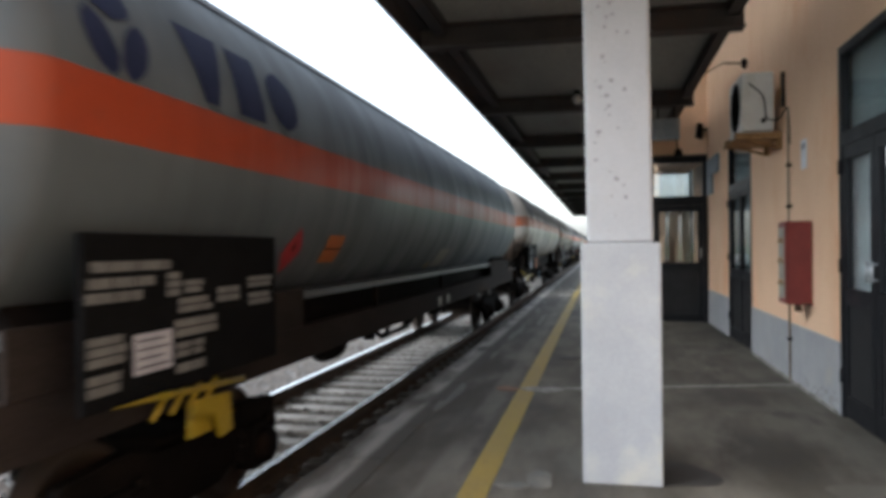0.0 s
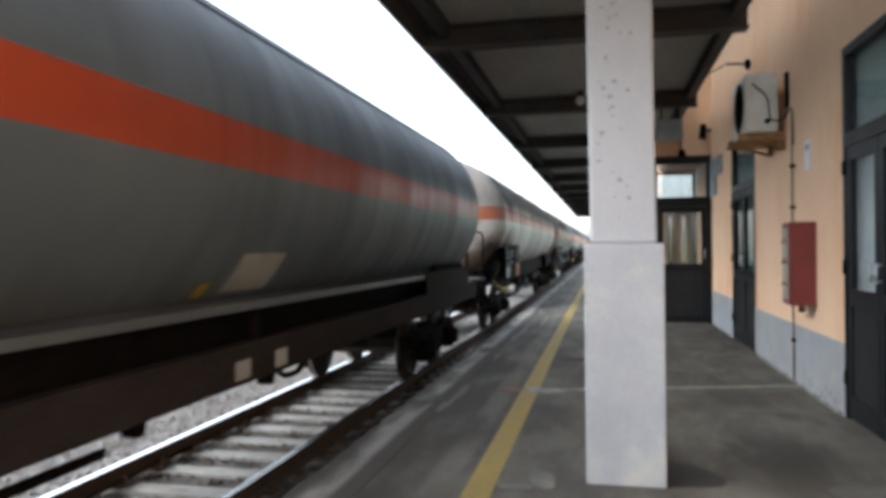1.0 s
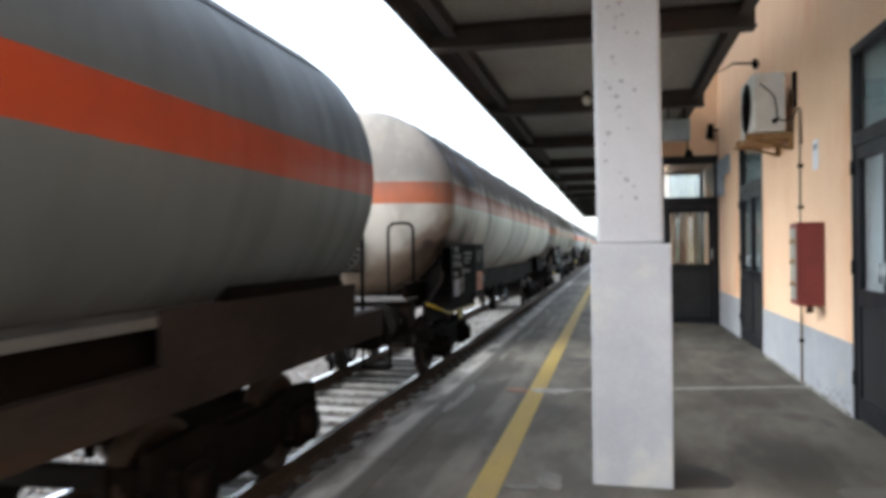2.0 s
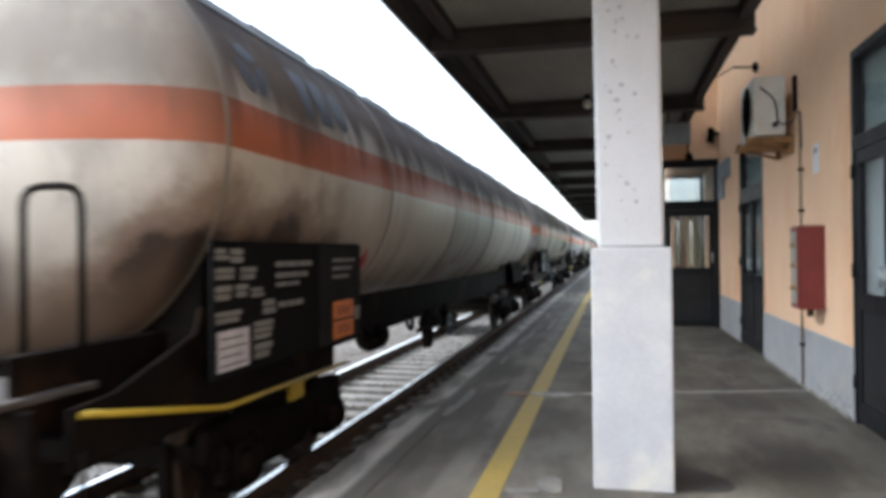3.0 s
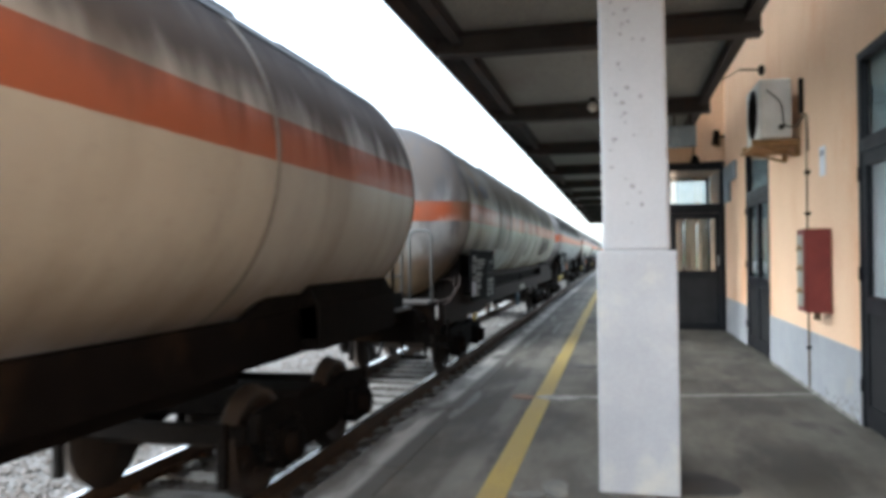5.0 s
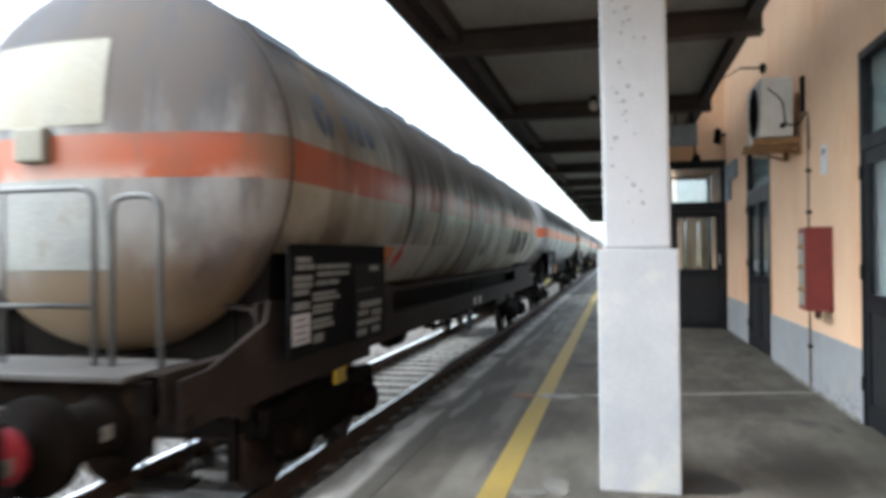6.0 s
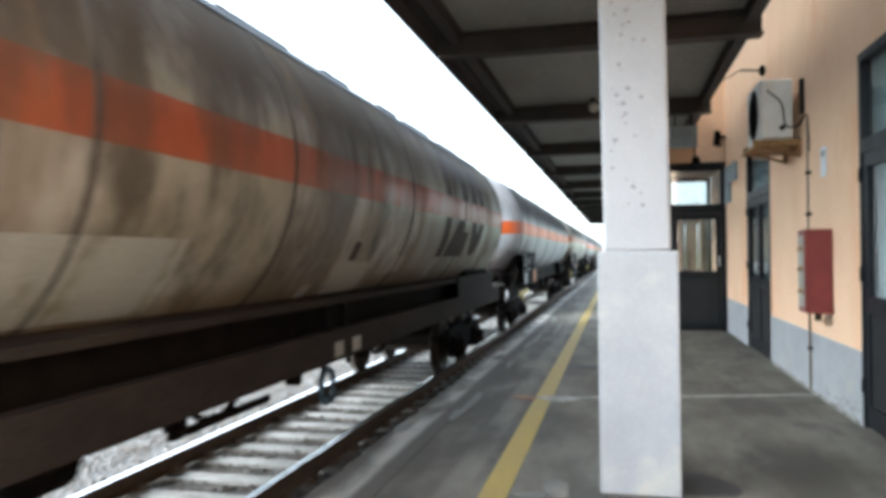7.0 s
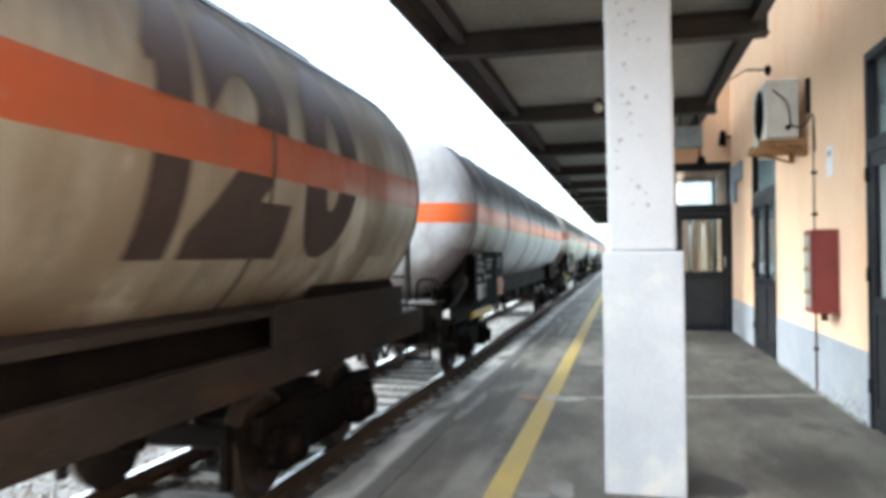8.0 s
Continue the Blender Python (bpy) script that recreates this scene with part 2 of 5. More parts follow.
M_WHEEL = surface("wheel_steel", (0.03, 0.024, 0.02), (0.05, 0.038, 0.03), 4.0, 0.7, bump=0.2, spec=0.2)
M_RAILTOP = surface("polished_rail", (0.72, 0.73, 0.75), (0.8, 0.81, 0.83), 3.0, 0.22, metal=1.0, bump=0.03, fine_amt=0.05, rough_var=0.05)
M_PILLAR = surface("white_plaster_paint", (0.3577, 0.372, 0.3935), (0.4007, 0.4149, 0.4364), 2.5, 0.7, bump=0.35, fine=70, fine_amt=0.06)
M_PILLAR_LOW = surface("pale_grey_paint", (0.3147, 0.3327, 0.3577), (0.3649, 0.3827, 0.4042), 3.0, 0.65, bump=0.3, fine=60, fine_amt=0.06, stain=(0.4435, 0.4435, 0.4007), stain_scale=1.8)
M_CHIP = surface("bare_plaster", (0.25, 0.255, 0.26), (0.34, 0.34, 0.34), 20.0, 0.9)
M_WALL = surface("orange_plaster", (0.8, 0.545, 0.355), (0.85, 0.6, 0.405), 1.3, 0.85, bump=0.35, fine=50, fine_amt=0.08, stain=(0.74, 0.44, 0.26), stain_scale=0.9, stretch=(1, 1, 0.5))
M_DADO = surface("grey_dado_paint", (0.304, 0.32, 0.344), (0.368, 0.384, 0.4), 2.0, 0.75, bump=0.3, fine=50, fine_amt=0.12, stain=(0.36, 0.352, 0.328), stain_scale=1.6, stain_at=(0.55, 0.75))
M_STEEL = surface("canopy_steel", (0.035, 0.033, 0.034), (0.06, 0.055, 0.054), 3.0, 0.6, bump=0.2, stain=(0.07, 0.045, 0.035), stain_scale=2.0)
M_SHEET = surface("canopy_sheet", (0.2925, 0.3023, 0.2877), (0.3705, 0.3802, 0.3608), 1.5, 0.6, bump=0.15, stain=(0.25, 0.24, 0.225), stain_scale=1.0, stretch=(1, 0.3, 1))
M_ALU = surface("dark_door_frame", (0.0108, 0.012, 0.015), (0.018, 0.0192, 0.0228), 4.0, 0.4, bump=0.1, spec=0.15)
M_PANEL = surface("door_panel", (0.02, 0.0205, 0.022), (0.03, 0.0308, 0.033), 3.0, 0.5, bump=0.1, spec=0.15)
M_SILVER = surface("brushed_aluminium", (0.5, 0.52, 0.54), (0.6, 0.62, 0.64), 8.0, 0.4, metal=0.8, bump=0.05)
M_BLUEGREY = surface("blue_grey_tin", (0.22, 0.27, 0.31), (0.3, 0.35, 0.39), 4.0, 0.5, bump=0.1)
M_GLASS = glass("window_glass", (0.86, 0.93, 0.94))
M_GLASS_DULL = glass("dusty_glass", (0.62, 0.65, 0.66))
M_BLIND = surface("blue_grey_blind", (0.5103, 0.6124, 0.6294), (0.6464, 0.7484, 0.7654), 2.0, 0.8, bump=0.05, stretch=(1, 6, 0.3))
M_CONDUIT = surface("grimy_conduit", (0.17, 0.1275, 0.0935), (0.272, 0.204, 0.153), 6.0, 0.7)
M_RED = surface("red_lacquer", (0.1594, 0.02231, 0.01912), (0.2104, 0.03188, 0.0255), 3.0, 0.5, bump=0.1, stain=(0.1275, 0.01912, 0.01785))
M_WHITE = surface("white_enamel", (0.68, 0.68, 0.64), (0.76, 0.76, 0.72), 4.0, 0.45, bump=0.05, stain=(0.55, 0.52, 0.44), stain_scale=3.0)
M_BLACK = surface("black_rubber", (0.0045, 0.0045, 0.0048), (0.009, 0.009, 0.009), 5.0, 0.7, spec=0.15)
M_WOOD = surface("rusty_bracket", (0.3, 0.17, 0.07), (0.4, 0.24, 0.11), 6.0, 0.8, stain=(0.16, 0.08, 0.03), stain_scale=4.0)
M_NOTE = surface("grubby_notice", (0.34, 0.34, 0.38), (0.44, 0.44, 0.47), 6.0, 0.7, bump=0)
M_PLATEMARK = surface("plate_mark", (0.2, 0.055, 0.012), (0.26, 0.07, 0.016), 5.0, 0.6, bump=0)
M_PAPER = surface("white_notice", (0.78, 0.7904, 0.832), (0.832, 0.832, 0.8736), 3.0, 0.6, bump=0)
M_PALE_STRIP = surface("pale_strip", (0.624, 0.52, 0.3432), (0.728, 0.624, 0.4368), 3.0, 0.9)
M_GRASS = surface("grass", (0.048, 0.096, 0.02), (0.08, 0.152, 0.036), 0.3, 0.9, bump=0.5, fine=8)
M_LEAF = surface("leaves", (0.03, 0.055, 0.018), (0.06, 0.1, 0.03), 0.8, 0.8)
M_BARK = surface("bark", (0.09, 0.07, 0.05), (0.14, 0.11, 0.08), 5.0, 0.9)
M_YARD = surface("yard_gravel", (0.162, 0.1485, 0.126), (0.207, 0.1935, 0.1665), 0.4, 0.95, bump=0.5, fine=12)
# underframe and bogie steel: base tone taken below its own for the shade underneath
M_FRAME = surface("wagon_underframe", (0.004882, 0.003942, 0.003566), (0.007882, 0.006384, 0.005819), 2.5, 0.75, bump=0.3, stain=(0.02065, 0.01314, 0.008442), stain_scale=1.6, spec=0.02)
M_BROWNBEAM = surface("brown_grimy_beam", (0.022, 0.018, 0.0165), (0.036, 0.0295, 0.0265), 1.8, 0.7, bump=0.2, stain=(0.046, 0.03, 0.02), stain_scale=1.2, stain_at=(0.55, 0.75), spec=0.02, stretch=(1, 0.5, 1))
M_DECK = surface("deck_plate", (0.04, 0.0376, 0.036), (0.068, 0.064, 0.0616), 3.0, 0.7, bump=0.3, stain=(0.032, 0.024, 0.0192), stain_scale=2.0, spec=0.3)
M_SKIRT_GREY = surface("skirt_grey", (0.07392, 0.0793, 0.08064), (0.09744, 0.1022, 0.1042), 2.0, 0.45, bump=0.1, stain=(0.08064, 0.08064, 0.07728), stain_scale=1.0)
M_CROWN = surface("sooty_sheet", (0.022, 0.023, 0.025), (0.04, 0.04, 0.042), 1.5, 0.75, bump=0.1, spec=0.3)
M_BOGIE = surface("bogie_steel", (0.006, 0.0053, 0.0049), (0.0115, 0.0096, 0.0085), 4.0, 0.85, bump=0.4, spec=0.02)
M_BOARD = surface("black_board", (0.006, 0.0062, 0.0065), (0.009, 0.009, 0.0094), 3.0, 0.8, spec=0.02, bump=0.05)
M_SHEETDARK = surface("dark_grey_sheet", (0.011, 0.0112, 0.012), (0.018, 0.0182, 0.019), 3.0, 0.7, spec=0.02, bump=0.05)
M_STENCIL = surface("stencil_white", (0.105, 0.105, 0.1), (0.17, 0.17, 0.16), 9.0, 0.7, bump=0)
M_PLATE = surface("orange_plate", (0.465, 0.12, 0.015), (0.525, 0.15, 0.0225), 5.0, 0.55, bump=0)
M_LABEL_RED = surface("red_label", (0.35, 0.014, 0.021), (0.406, 0.021, 0.0245), 5.0, 0.55, bump=0)
M_BUFFER = surface("buffer_red", (0.252, 0.01512, 0.0252), (0.3024, 0.0252, 0.03528), 4.0, 0.5, bump=0.1, stain=(0.0756, 0.01512, 0.01512), stain_scale=3.0)
M_RAIL_YELLOW = surface("handrail_yellow", (0.3375, 0.2363, 0.01125), (0.3825, 0.2812, 0.01688), 5.0, 0.5, bump=0.1, stain=(0.1406, 0.09563, 0.01688), stain_scale=5.0)
M_BLUE = surface("logo_blue", (0.0144, 0.0192, 0.048), (0.0216, 0.0264, 0.0624), 5.0, 0.7, bump=0, spec=0.08)
M_GREYBLUE = surface("logo_faded", (0.028, 0.032, 0.045), (0.05, 0.055, 0.07), 3.0, 0.6, bump=0, spec=0.12)
M_BROWNNUM = surface("number_brown", (0.04208, 0.0297, 0.02723), (0.0594, 0.04455, 0.0396), 2.0, 0.65, bump=0, spec=0.12)
M_HEADPATCH = surface("whitish_square", (0.204, 0.2108, 0.204), (0.2584, 0.2652, 0.2516), 3.0, 0.6, bump=0, stain=(0.1496, 0.136, 0.1156), stain_scale=3.0)
M_HEADYELLOW = surface("yellowish_square", (0.16, 0.15, 0.112), (0.21, 0.2, 0.152), 3.0, 0.6, bump=0, stain=(0.17, 0.15, 0.11), stain_scale=3.0)
M_PATCH = surface("cleaned_patch", (0.307, 0.2923, 0.2485), (0.38, 0.3654, 0.3142), 4.0, 0.6, bump=0, stain=(0.2192, 0.19, 0.1462), stain_scale=2.0)
M_PALE = surface("washed_patch", (0.27, 0.27, 0.245), (0.34, 0.34, 0.31), 1.5, 0.55, bump=0, stain=(0.13, 0.12, 0.07), stain_scale=1.2, stain_at=(0.5, 0.62), stretch=(1, 1.5, 0.4))
M_SEAM = surface("sooty_seam", (0.05, 0.044, 0.038), (0.09, 0.078, 0.066), 2.0, 0.8, spec=0.08)
M_SEAM_PALE = surface("grubby_weld", (0.13, 0.118, 0.1), (0.19, 0.175, 0.15), 2.0, 0.7)
M_HOSE = surface("blue_hose", (0.03, 0.058, 0.08), (0.05, 0.085, 0.115), 5.0, 0.6)
T_GREY = tank_paint("tank_grey", (0.074, 0.09, 0.098), (0.09, 0.108, 0.117), (0.05712, 0.06093, 0.06321), 0.5, (0.06854, 0.06854, 0.06702), streaks=0.1, band=(0.29, 0.04, 0.009), ragged=0.25, gloss=0.36, band_at=(-0.024, 0.16))
T_BEIGE = tank_paint("tank_beige", (0.29, 0.265, 0.22), (0.37, 0.345, 0.295), (0.055, 0.046, 0.042), 0.95, (0.1313, 0.09625, 0.07), streaks=0.28, band=(0.28, 0.083, 0.038), grime=(-0.5, -1.25), mud=0.12, burnt=0.95, head_soot=0.55, band_at=(0.125, 0.166), panels=((-1.0, 0.0, (0.36, 0.335, 0.295)), (0.0, 3.63, (0.39, 0.365, 0.32)), (3.63, 7.12, (0.39, 0.37, 0.33)), (7.12, 10.75, (0.26, 0.25, 0.232)), (10.75, 14.46, (0.37, 0.34, 0.285)), (14.46, 18.1, (0.3, 0.28, 0.25))))
T_DIRTY = tank_paint("tank_dirty", (0.21, 0.19, 0.14), (0.3, 0.283, 0.235), (0.085, 0.074, 0.062), 0.9, (0.125, 0.092, 0.058), streaks=0.7, band=(0.25, 0.058, 0.022), blotch=0.6, mud=0.6, burnt=0.5, head_soot=0.9, head_dirt=0.8, soot_from=-0.02, gloss=0.22, head_grey=0.85, ragged=0.8, band_at=(-0.008, 0.163), foul=(2.9, 10.2, 0.85, (0.043, 0.033, 0.022)), panels=((3.3, 4.9, (0.33, 0.31, 0.27)), (7.0, 8.6, (0.34, 0.32, 0.28)), (10.4, 17.3, (0.21, 0.195, 0.155))))
T_SILVER = tank_paint("tank_silver", (0.27, 0.27, 0.27), (0.36, 0.36, 0.365), (0.03, 0.028, 0.028), 1.0, (0.1275, 0.1087, 0.1013), streaks=0.55, band=(0.465, 0.0825, 0.015), mud=0.45, burnt=0.5, head_soot=0.35, head_dirt=0.2, ragged=0.35, band_at=(-0.02, 0.163))


# ---- mesh tools ----
def box(bm, x0, x1, y0, y1, z0, z1, bevel=0.0):
    vs = [bm.verts.new(p) for p in ((x0, y0, z0), (x1, y0, z0), (x1, y1, z0), (x0, y1, z0), (x0, y0, z1), (x1, y0, z1), (x1, y1, z1), (x0, y1, z1))]
    fs = [bm.faces.new([vs[i] for i in f]) for f in ((0, 3, 2, 1), (4, 5, 6, 7), (0, 1, 5, 4), (1, 2, 6, 5), (2, 3, 7, 6), (3, 0, 4, 7))]
    if bevel:
        bmesh.ops.bevel(bm, geom=list({e for f in fs for e in f.edges}), offset=bevel, segments=2, affect="EDGES", profile=0.5)
    return bm


def rod(bm, a, b, r, n=10, r2=None):
    a, b = Vector(a), Vector(b)
    d = (b - a).normalized()
    u = d.orthogonal().normalized()
    v = d.cross(u)
    rings = [[bm.verts.new(p + (u * math.cos(k * math.tau / n) + v * math.sin(k * math.tau / n)) * rr) for k in range(n)] for p, rr in ((a, r), (b, r2 or r))]
    for k in range(n):
        f = bm.faces.new((rings[0][k], rings[0][(k + 1) % n], rings[1][(k + 1) % n], rings[1][k]))
        f.smooth = True
    bm.faces.new(rings[0][::-1])
    bm.faces.new(rings[1])
    return bm


def pipe(bm, pts, r, n=8):
    """A bent tube through the points, with rounded corners."""
    pts = [Vector(p) for p in pts]
    path = [pts[0]]
    for p, q, s in zip(pts, pts[1:], pts[2:]):
        c = min((p - q).length, (s - q).length, 0.3) * 0.4
        a, b = q + (p - q).normalized() * c, q + (s - q).normalized() * c
        path += [a * (1 - t) ** 2 + q * 2 * t * (1 - t) + b * t * t for t in (0, 0.33, 0.67, 1)]
    path.append(pts[-1])
    rings = []
    u = None
    for i, p in enumerate(path):
        d = (path[min(i + 1, len(path) - 1)] - path[max(i - 1, 0)]).normalized()
        u = d.orthogonal().normalized() if u is None else (u - d * u.dot(d)).normalized()
        v = d.cross(u)
        rings.append([bm.verts.new(p + (u * math.cos(k * math.tau / n) + v * math.sin(k * math.tau / n)) * r) for k in range(n)])
    for r0, r1 in zip(rings, rings[1:]):
        for k in range(n):
            f = bm.faces.new((r0[k], r0[(k + 1) % n], r1[(k + 1) % n], r1[k]))
            f.smooth = True
    bm.faces.new(rings[0][::-1])
    bm.faces.new(rings[-1])
    return bm


def lathe(bm, profile, axis="y", n=48, centre=(0, 0, 0)):
    """Turns (along, radius) pairs round an axis."""
    c = Vector(centre)
    rings = []
    for s, r in profile:
        ring = []
        for k in range(n):
            a = k * math.tau / n
            p = {"y": (r * math.cos(a), s, r * math.sin(a)), "x": (s, r * math.cos(a), r * math.sin(a)), "z": (r * math.cos(a), r * math.sin(a), s)}[axis]
            ring.append(bm.verts.new(c + Vector(p)))
        rings.append(ring)
    for r0, r1 in zip(rings, rings[1:]):
        for k in range(n):
            f = bm.faces.new((r0[k], r0[(k + 1) % n], r1[(k + 1) % n], r1[k]))
            f.smooth = True
    bm.faces.new(rings[0])
    bm.faces.new(rings[-1])
    return bm


def prism(bm, outline, axis, a, b):
    """An outline of 2D points, drawn out along an axis from a to b."""
    def at(p, s):
        return {"x": (s, *p), "y": (p[0], s, p[1]), "z": (*p, s)}[axis]
    r0, r1 = [bm.verts.new(at(p, a)) for p in outline], [bm.verts.new(at(p, b)) for p in outline]
    for k in range(len(outline)):
        j = (k + 1) % len(outline)
        bm.faces.new((r0[k], r0[j], r1[j], r1[k]))
    bm.faces.new(r0[::-1])
    bm.faces.new(r1)
    return bm


def mesh_of(name, bm, material):
    bmesh.ops.recalc_face_normals(bm, faces=bm.faces)
    me = bpy.data.meshes.new(name)
    bm.to_mesh(me)
    bm.free()
    me.materials.append(material)
    return me


def part(name, bm, material, parent, label=""):
    ob = new(name, mesh_of(name, bm, material))
    ob.parent = parent
    return tagged(ob, label)


def thing(name, at, label, category, group="", kind=""):
    ob = new(name)
    ob.matrix_basis = Matrix.Translation(at)
    ob.empty_display_size = 0.2
    return tagged(ob, label, category, group, kind)


def solid(name, bm, material, label, category, group="", kind=""):
    return tagged(new(name, mesh_of(name, bm, material)), label, category, group, kind)


def clear_pane(name, bm, parent, material):
    """A glass pane that lets the daylight through."""
    ob = part(name, bm, material, parent)
    ob.visible_shadow = False
    return ob


B = bmesh.new

# ---- the plan: x across the track, y along it, z = 0 on the platform ----
AXIS, RAIL_Z, GAUGE = -3.86, -0.55, 1.505
EDGE, WALL = -1.92, 2.04
NEAR, FAR = -14.0, 110.0

# ground and distance
solid("ground", box(B(), -900, 900, -900, 1500, -1.2, -0.86), M_GRASS, "green grass field reaching the horizon", "ground", kind="structure")
solid("yard", box(B(), -26, -1.7, -60, 400, -1.1, -0.80), M_YARD, "pale gravel yard beside the track", "ground", kind="structure")

# platform
solid("platform", box(B(), EDGE + 0.42, 9.0, NEAR, FAR, -1.15, 0.0), M_ASPHALT, "dark worn asphalt station platform with stains", "platform", kind="structure")
kerb = thing("platform_edge", (0, 0, 0), "pale worn concrete edge stones of the platform", "kerb", kind="structure")
stone_me = mesh_of("edge_stone", box(B(), EDGE, EDGE + 0.415, 0.002, 0.998, -1.1, 0.003, 0.012), M_KERB)
for k in range(int(NEAR), 60):
    ob = new("edge_stone", stone_me)
    ob.parent, ob.location = kerb, (0, k, random.uniform(-0.002, 0.003))
rest = B()
box(rest, EDGE, EDGE + 0.415, 60, FAR, -1.1, 0.003)
part("far_edge", rest, M_KERB, kerb)
solid("yellow_line", box(B(), -0.865, -0.69, NEAR, FAR, 0.001, 0.006), M_YELLOW, "worn yellow safety line painted on the platform", "line", kind="structure")

# track
track = thing("track", (0, 0, 0), "railway track of steel rails on concrete sleepers", "track", kind="structure")
for sx in (-1, 1):
    cx = AXIS + sx * GAUGE / 2
    web = B()
    prism(web, [(cx - 0.07, RAIL_Z - 0.17), (cx + 0.07, RAIL_Z - 0.17), (cx + 0.07, RAIL_Z - 0.158), (cx + 0.012, RAIL_Z - 0.135), (cx + 0.01, RAIL_Z - 0.05),
                (cx + 0.036, RAIL_Z - 0.035), (cx + 0.036, RAIL_Z - 0.006), (cx - 0.036, RAIL_Z - 0.006), (cx - 0.036, RAIL_Z - 0.035), (cx - 0.01, RAIL_Z - 0.05),
                (cx - 0.012, RAIL_Z - 0.135), (cx - 0.07, RAIL_Z - 0.158)], "y", -40, 300)
    rail = part("rail", web, M_RUST, track, "brown rusted rail with a bright worn top")
    part("rail_head", box(B(), cx - 0.034, cx + 0.034, -40, 300, RAIL_Z - 0.006, RAIL_Z, 0.002), M_RAILTOP, rail, "polished bright running surface")


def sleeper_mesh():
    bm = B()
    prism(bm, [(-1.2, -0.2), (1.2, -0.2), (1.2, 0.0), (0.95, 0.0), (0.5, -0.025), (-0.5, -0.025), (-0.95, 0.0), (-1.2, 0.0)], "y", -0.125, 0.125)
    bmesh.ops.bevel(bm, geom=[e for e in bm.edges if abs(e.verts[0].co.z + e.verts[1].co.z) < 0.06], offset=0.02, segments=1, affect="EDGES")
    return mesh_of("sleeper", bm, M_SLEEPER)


def clip_mesh():
    bm = B()
    box(bm, -0.05, 0.05, -0.07, 0.07, 0.0, 0.03, 0.006)
    rod(bm, (0, 0, 0.02), (0, 0, 0.075), 0.018, 6)
    return mesh_of("rail_clip", bm, M_RUST)


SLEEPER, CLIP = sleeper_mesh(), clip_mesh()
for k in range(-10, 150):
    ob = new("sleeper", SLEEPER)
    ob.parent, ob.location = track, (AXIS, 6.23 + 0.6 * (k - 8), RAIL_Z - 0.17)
    if 0 < k < 45:
        for sx in (-1, 1):
            for s2 in (-1, 1):
                c = new("rail_clip", CLIP)
                c.parent, c.location = ob, (sx * GAUGE / 2 + s2 * 0.105, 0, 0)


def scatter_stones():
    """Crushed-stone ballast between and beside the sleepers, in one mesh."""
    rng = np.random.default_rng(4)
    base = np.array([(0, 0, 0.6), (1, 0, 0), (0.2, 0.9, 0.1), (-0.9, 0.3, 0), (-0.3, -0.9, 0.1), (0, 0, -0.5)])
    tri = np.array([(0, 1, 2), (0, 2, 3), (0, 3, 4), (0, 4, 1), (5, 2, 1), (5, 3, 2), (5, 4, 3), (5, 1, 4)])
    pts, size = [], []
    for x0, x1, y0, y1, count, s in ((-8.2, -2.0, 1.5, 14, 15000, 0.032), (-9.0, -2.0, 14, 34, 11000, 0.042), (-13.0, -8.2, 3, 30, 8000, 0.045)):
        p = np.column_stack([rng.uniform(x0, x1, count), rng.uniform(y0, y1, count), np.zeros(count)])
        phase = ((p[:, 1] - 6.23) / 0.6 + 0.5) % 1.0 - 0.5
        on = (np.abs(phase) < 0.25) & (np.abs(p[:, 0] - AXIS) < 1.25)
        p = p[~on | (rng.random(count) < 0.03)]
        p[:, 2] = -0.76 + rng.uniform(-0.03, 0.02, len(p))
        pts.append(p)
        size.append(rng.uniform(0.7, 1.4, len(p)) * s)
    p, s = np.concatenate(pts), np.concatenate(size)
    n = len(p)
    jit = base[None] * rng.uniform(0.7, 1.3, (n, 6, 3))
    a = rng.uniform(0, math.tau, n)
    c, d = np.cos(a)[:, None], np.sin(a)[:, None]
    v = np.stack([jit[:, :, 0] * c - jit[:, :, 1] * d, jit[:, :, 0] * d + jit[:, :, 1] * c, jit[:, :, 2]], axis=2) * s[:, None, None] + p[:, None]
    f = (tri[None] + (np.arange(n) * 6)[:, None, None]).reshape(-1, 3)
    me = bpy.data.meshes.new("ballast_stones")
    me.from_pydata(v.reshape(-1, 3).tolist(), [], f.tolist())
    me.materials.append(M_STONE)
    return tagged(new("ballast_stones", me), "loose pale grey crushed stone between the sleepers", "ballast", kind="stuff")


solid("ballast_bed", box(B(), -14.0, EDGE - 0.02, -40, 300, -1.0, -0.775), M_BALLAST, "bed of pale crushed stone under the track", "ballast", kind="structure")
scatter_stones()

# ---- building ----
building = thing("station_building", (WALL, 0, 0), "orange plastered station building with a grey painted base", "building", kind="structure")
DOORS = [(5.35, 7.0, 3.2), (10.85, 12.7, 3.2)]  # openings along y, with their height
WALL_TOP, DADO = 5.42, 0.64
ENDS, C_EDGE = 17.4, 0.82  # where the building stops, and how far its unseen eaves reach out over the canopy


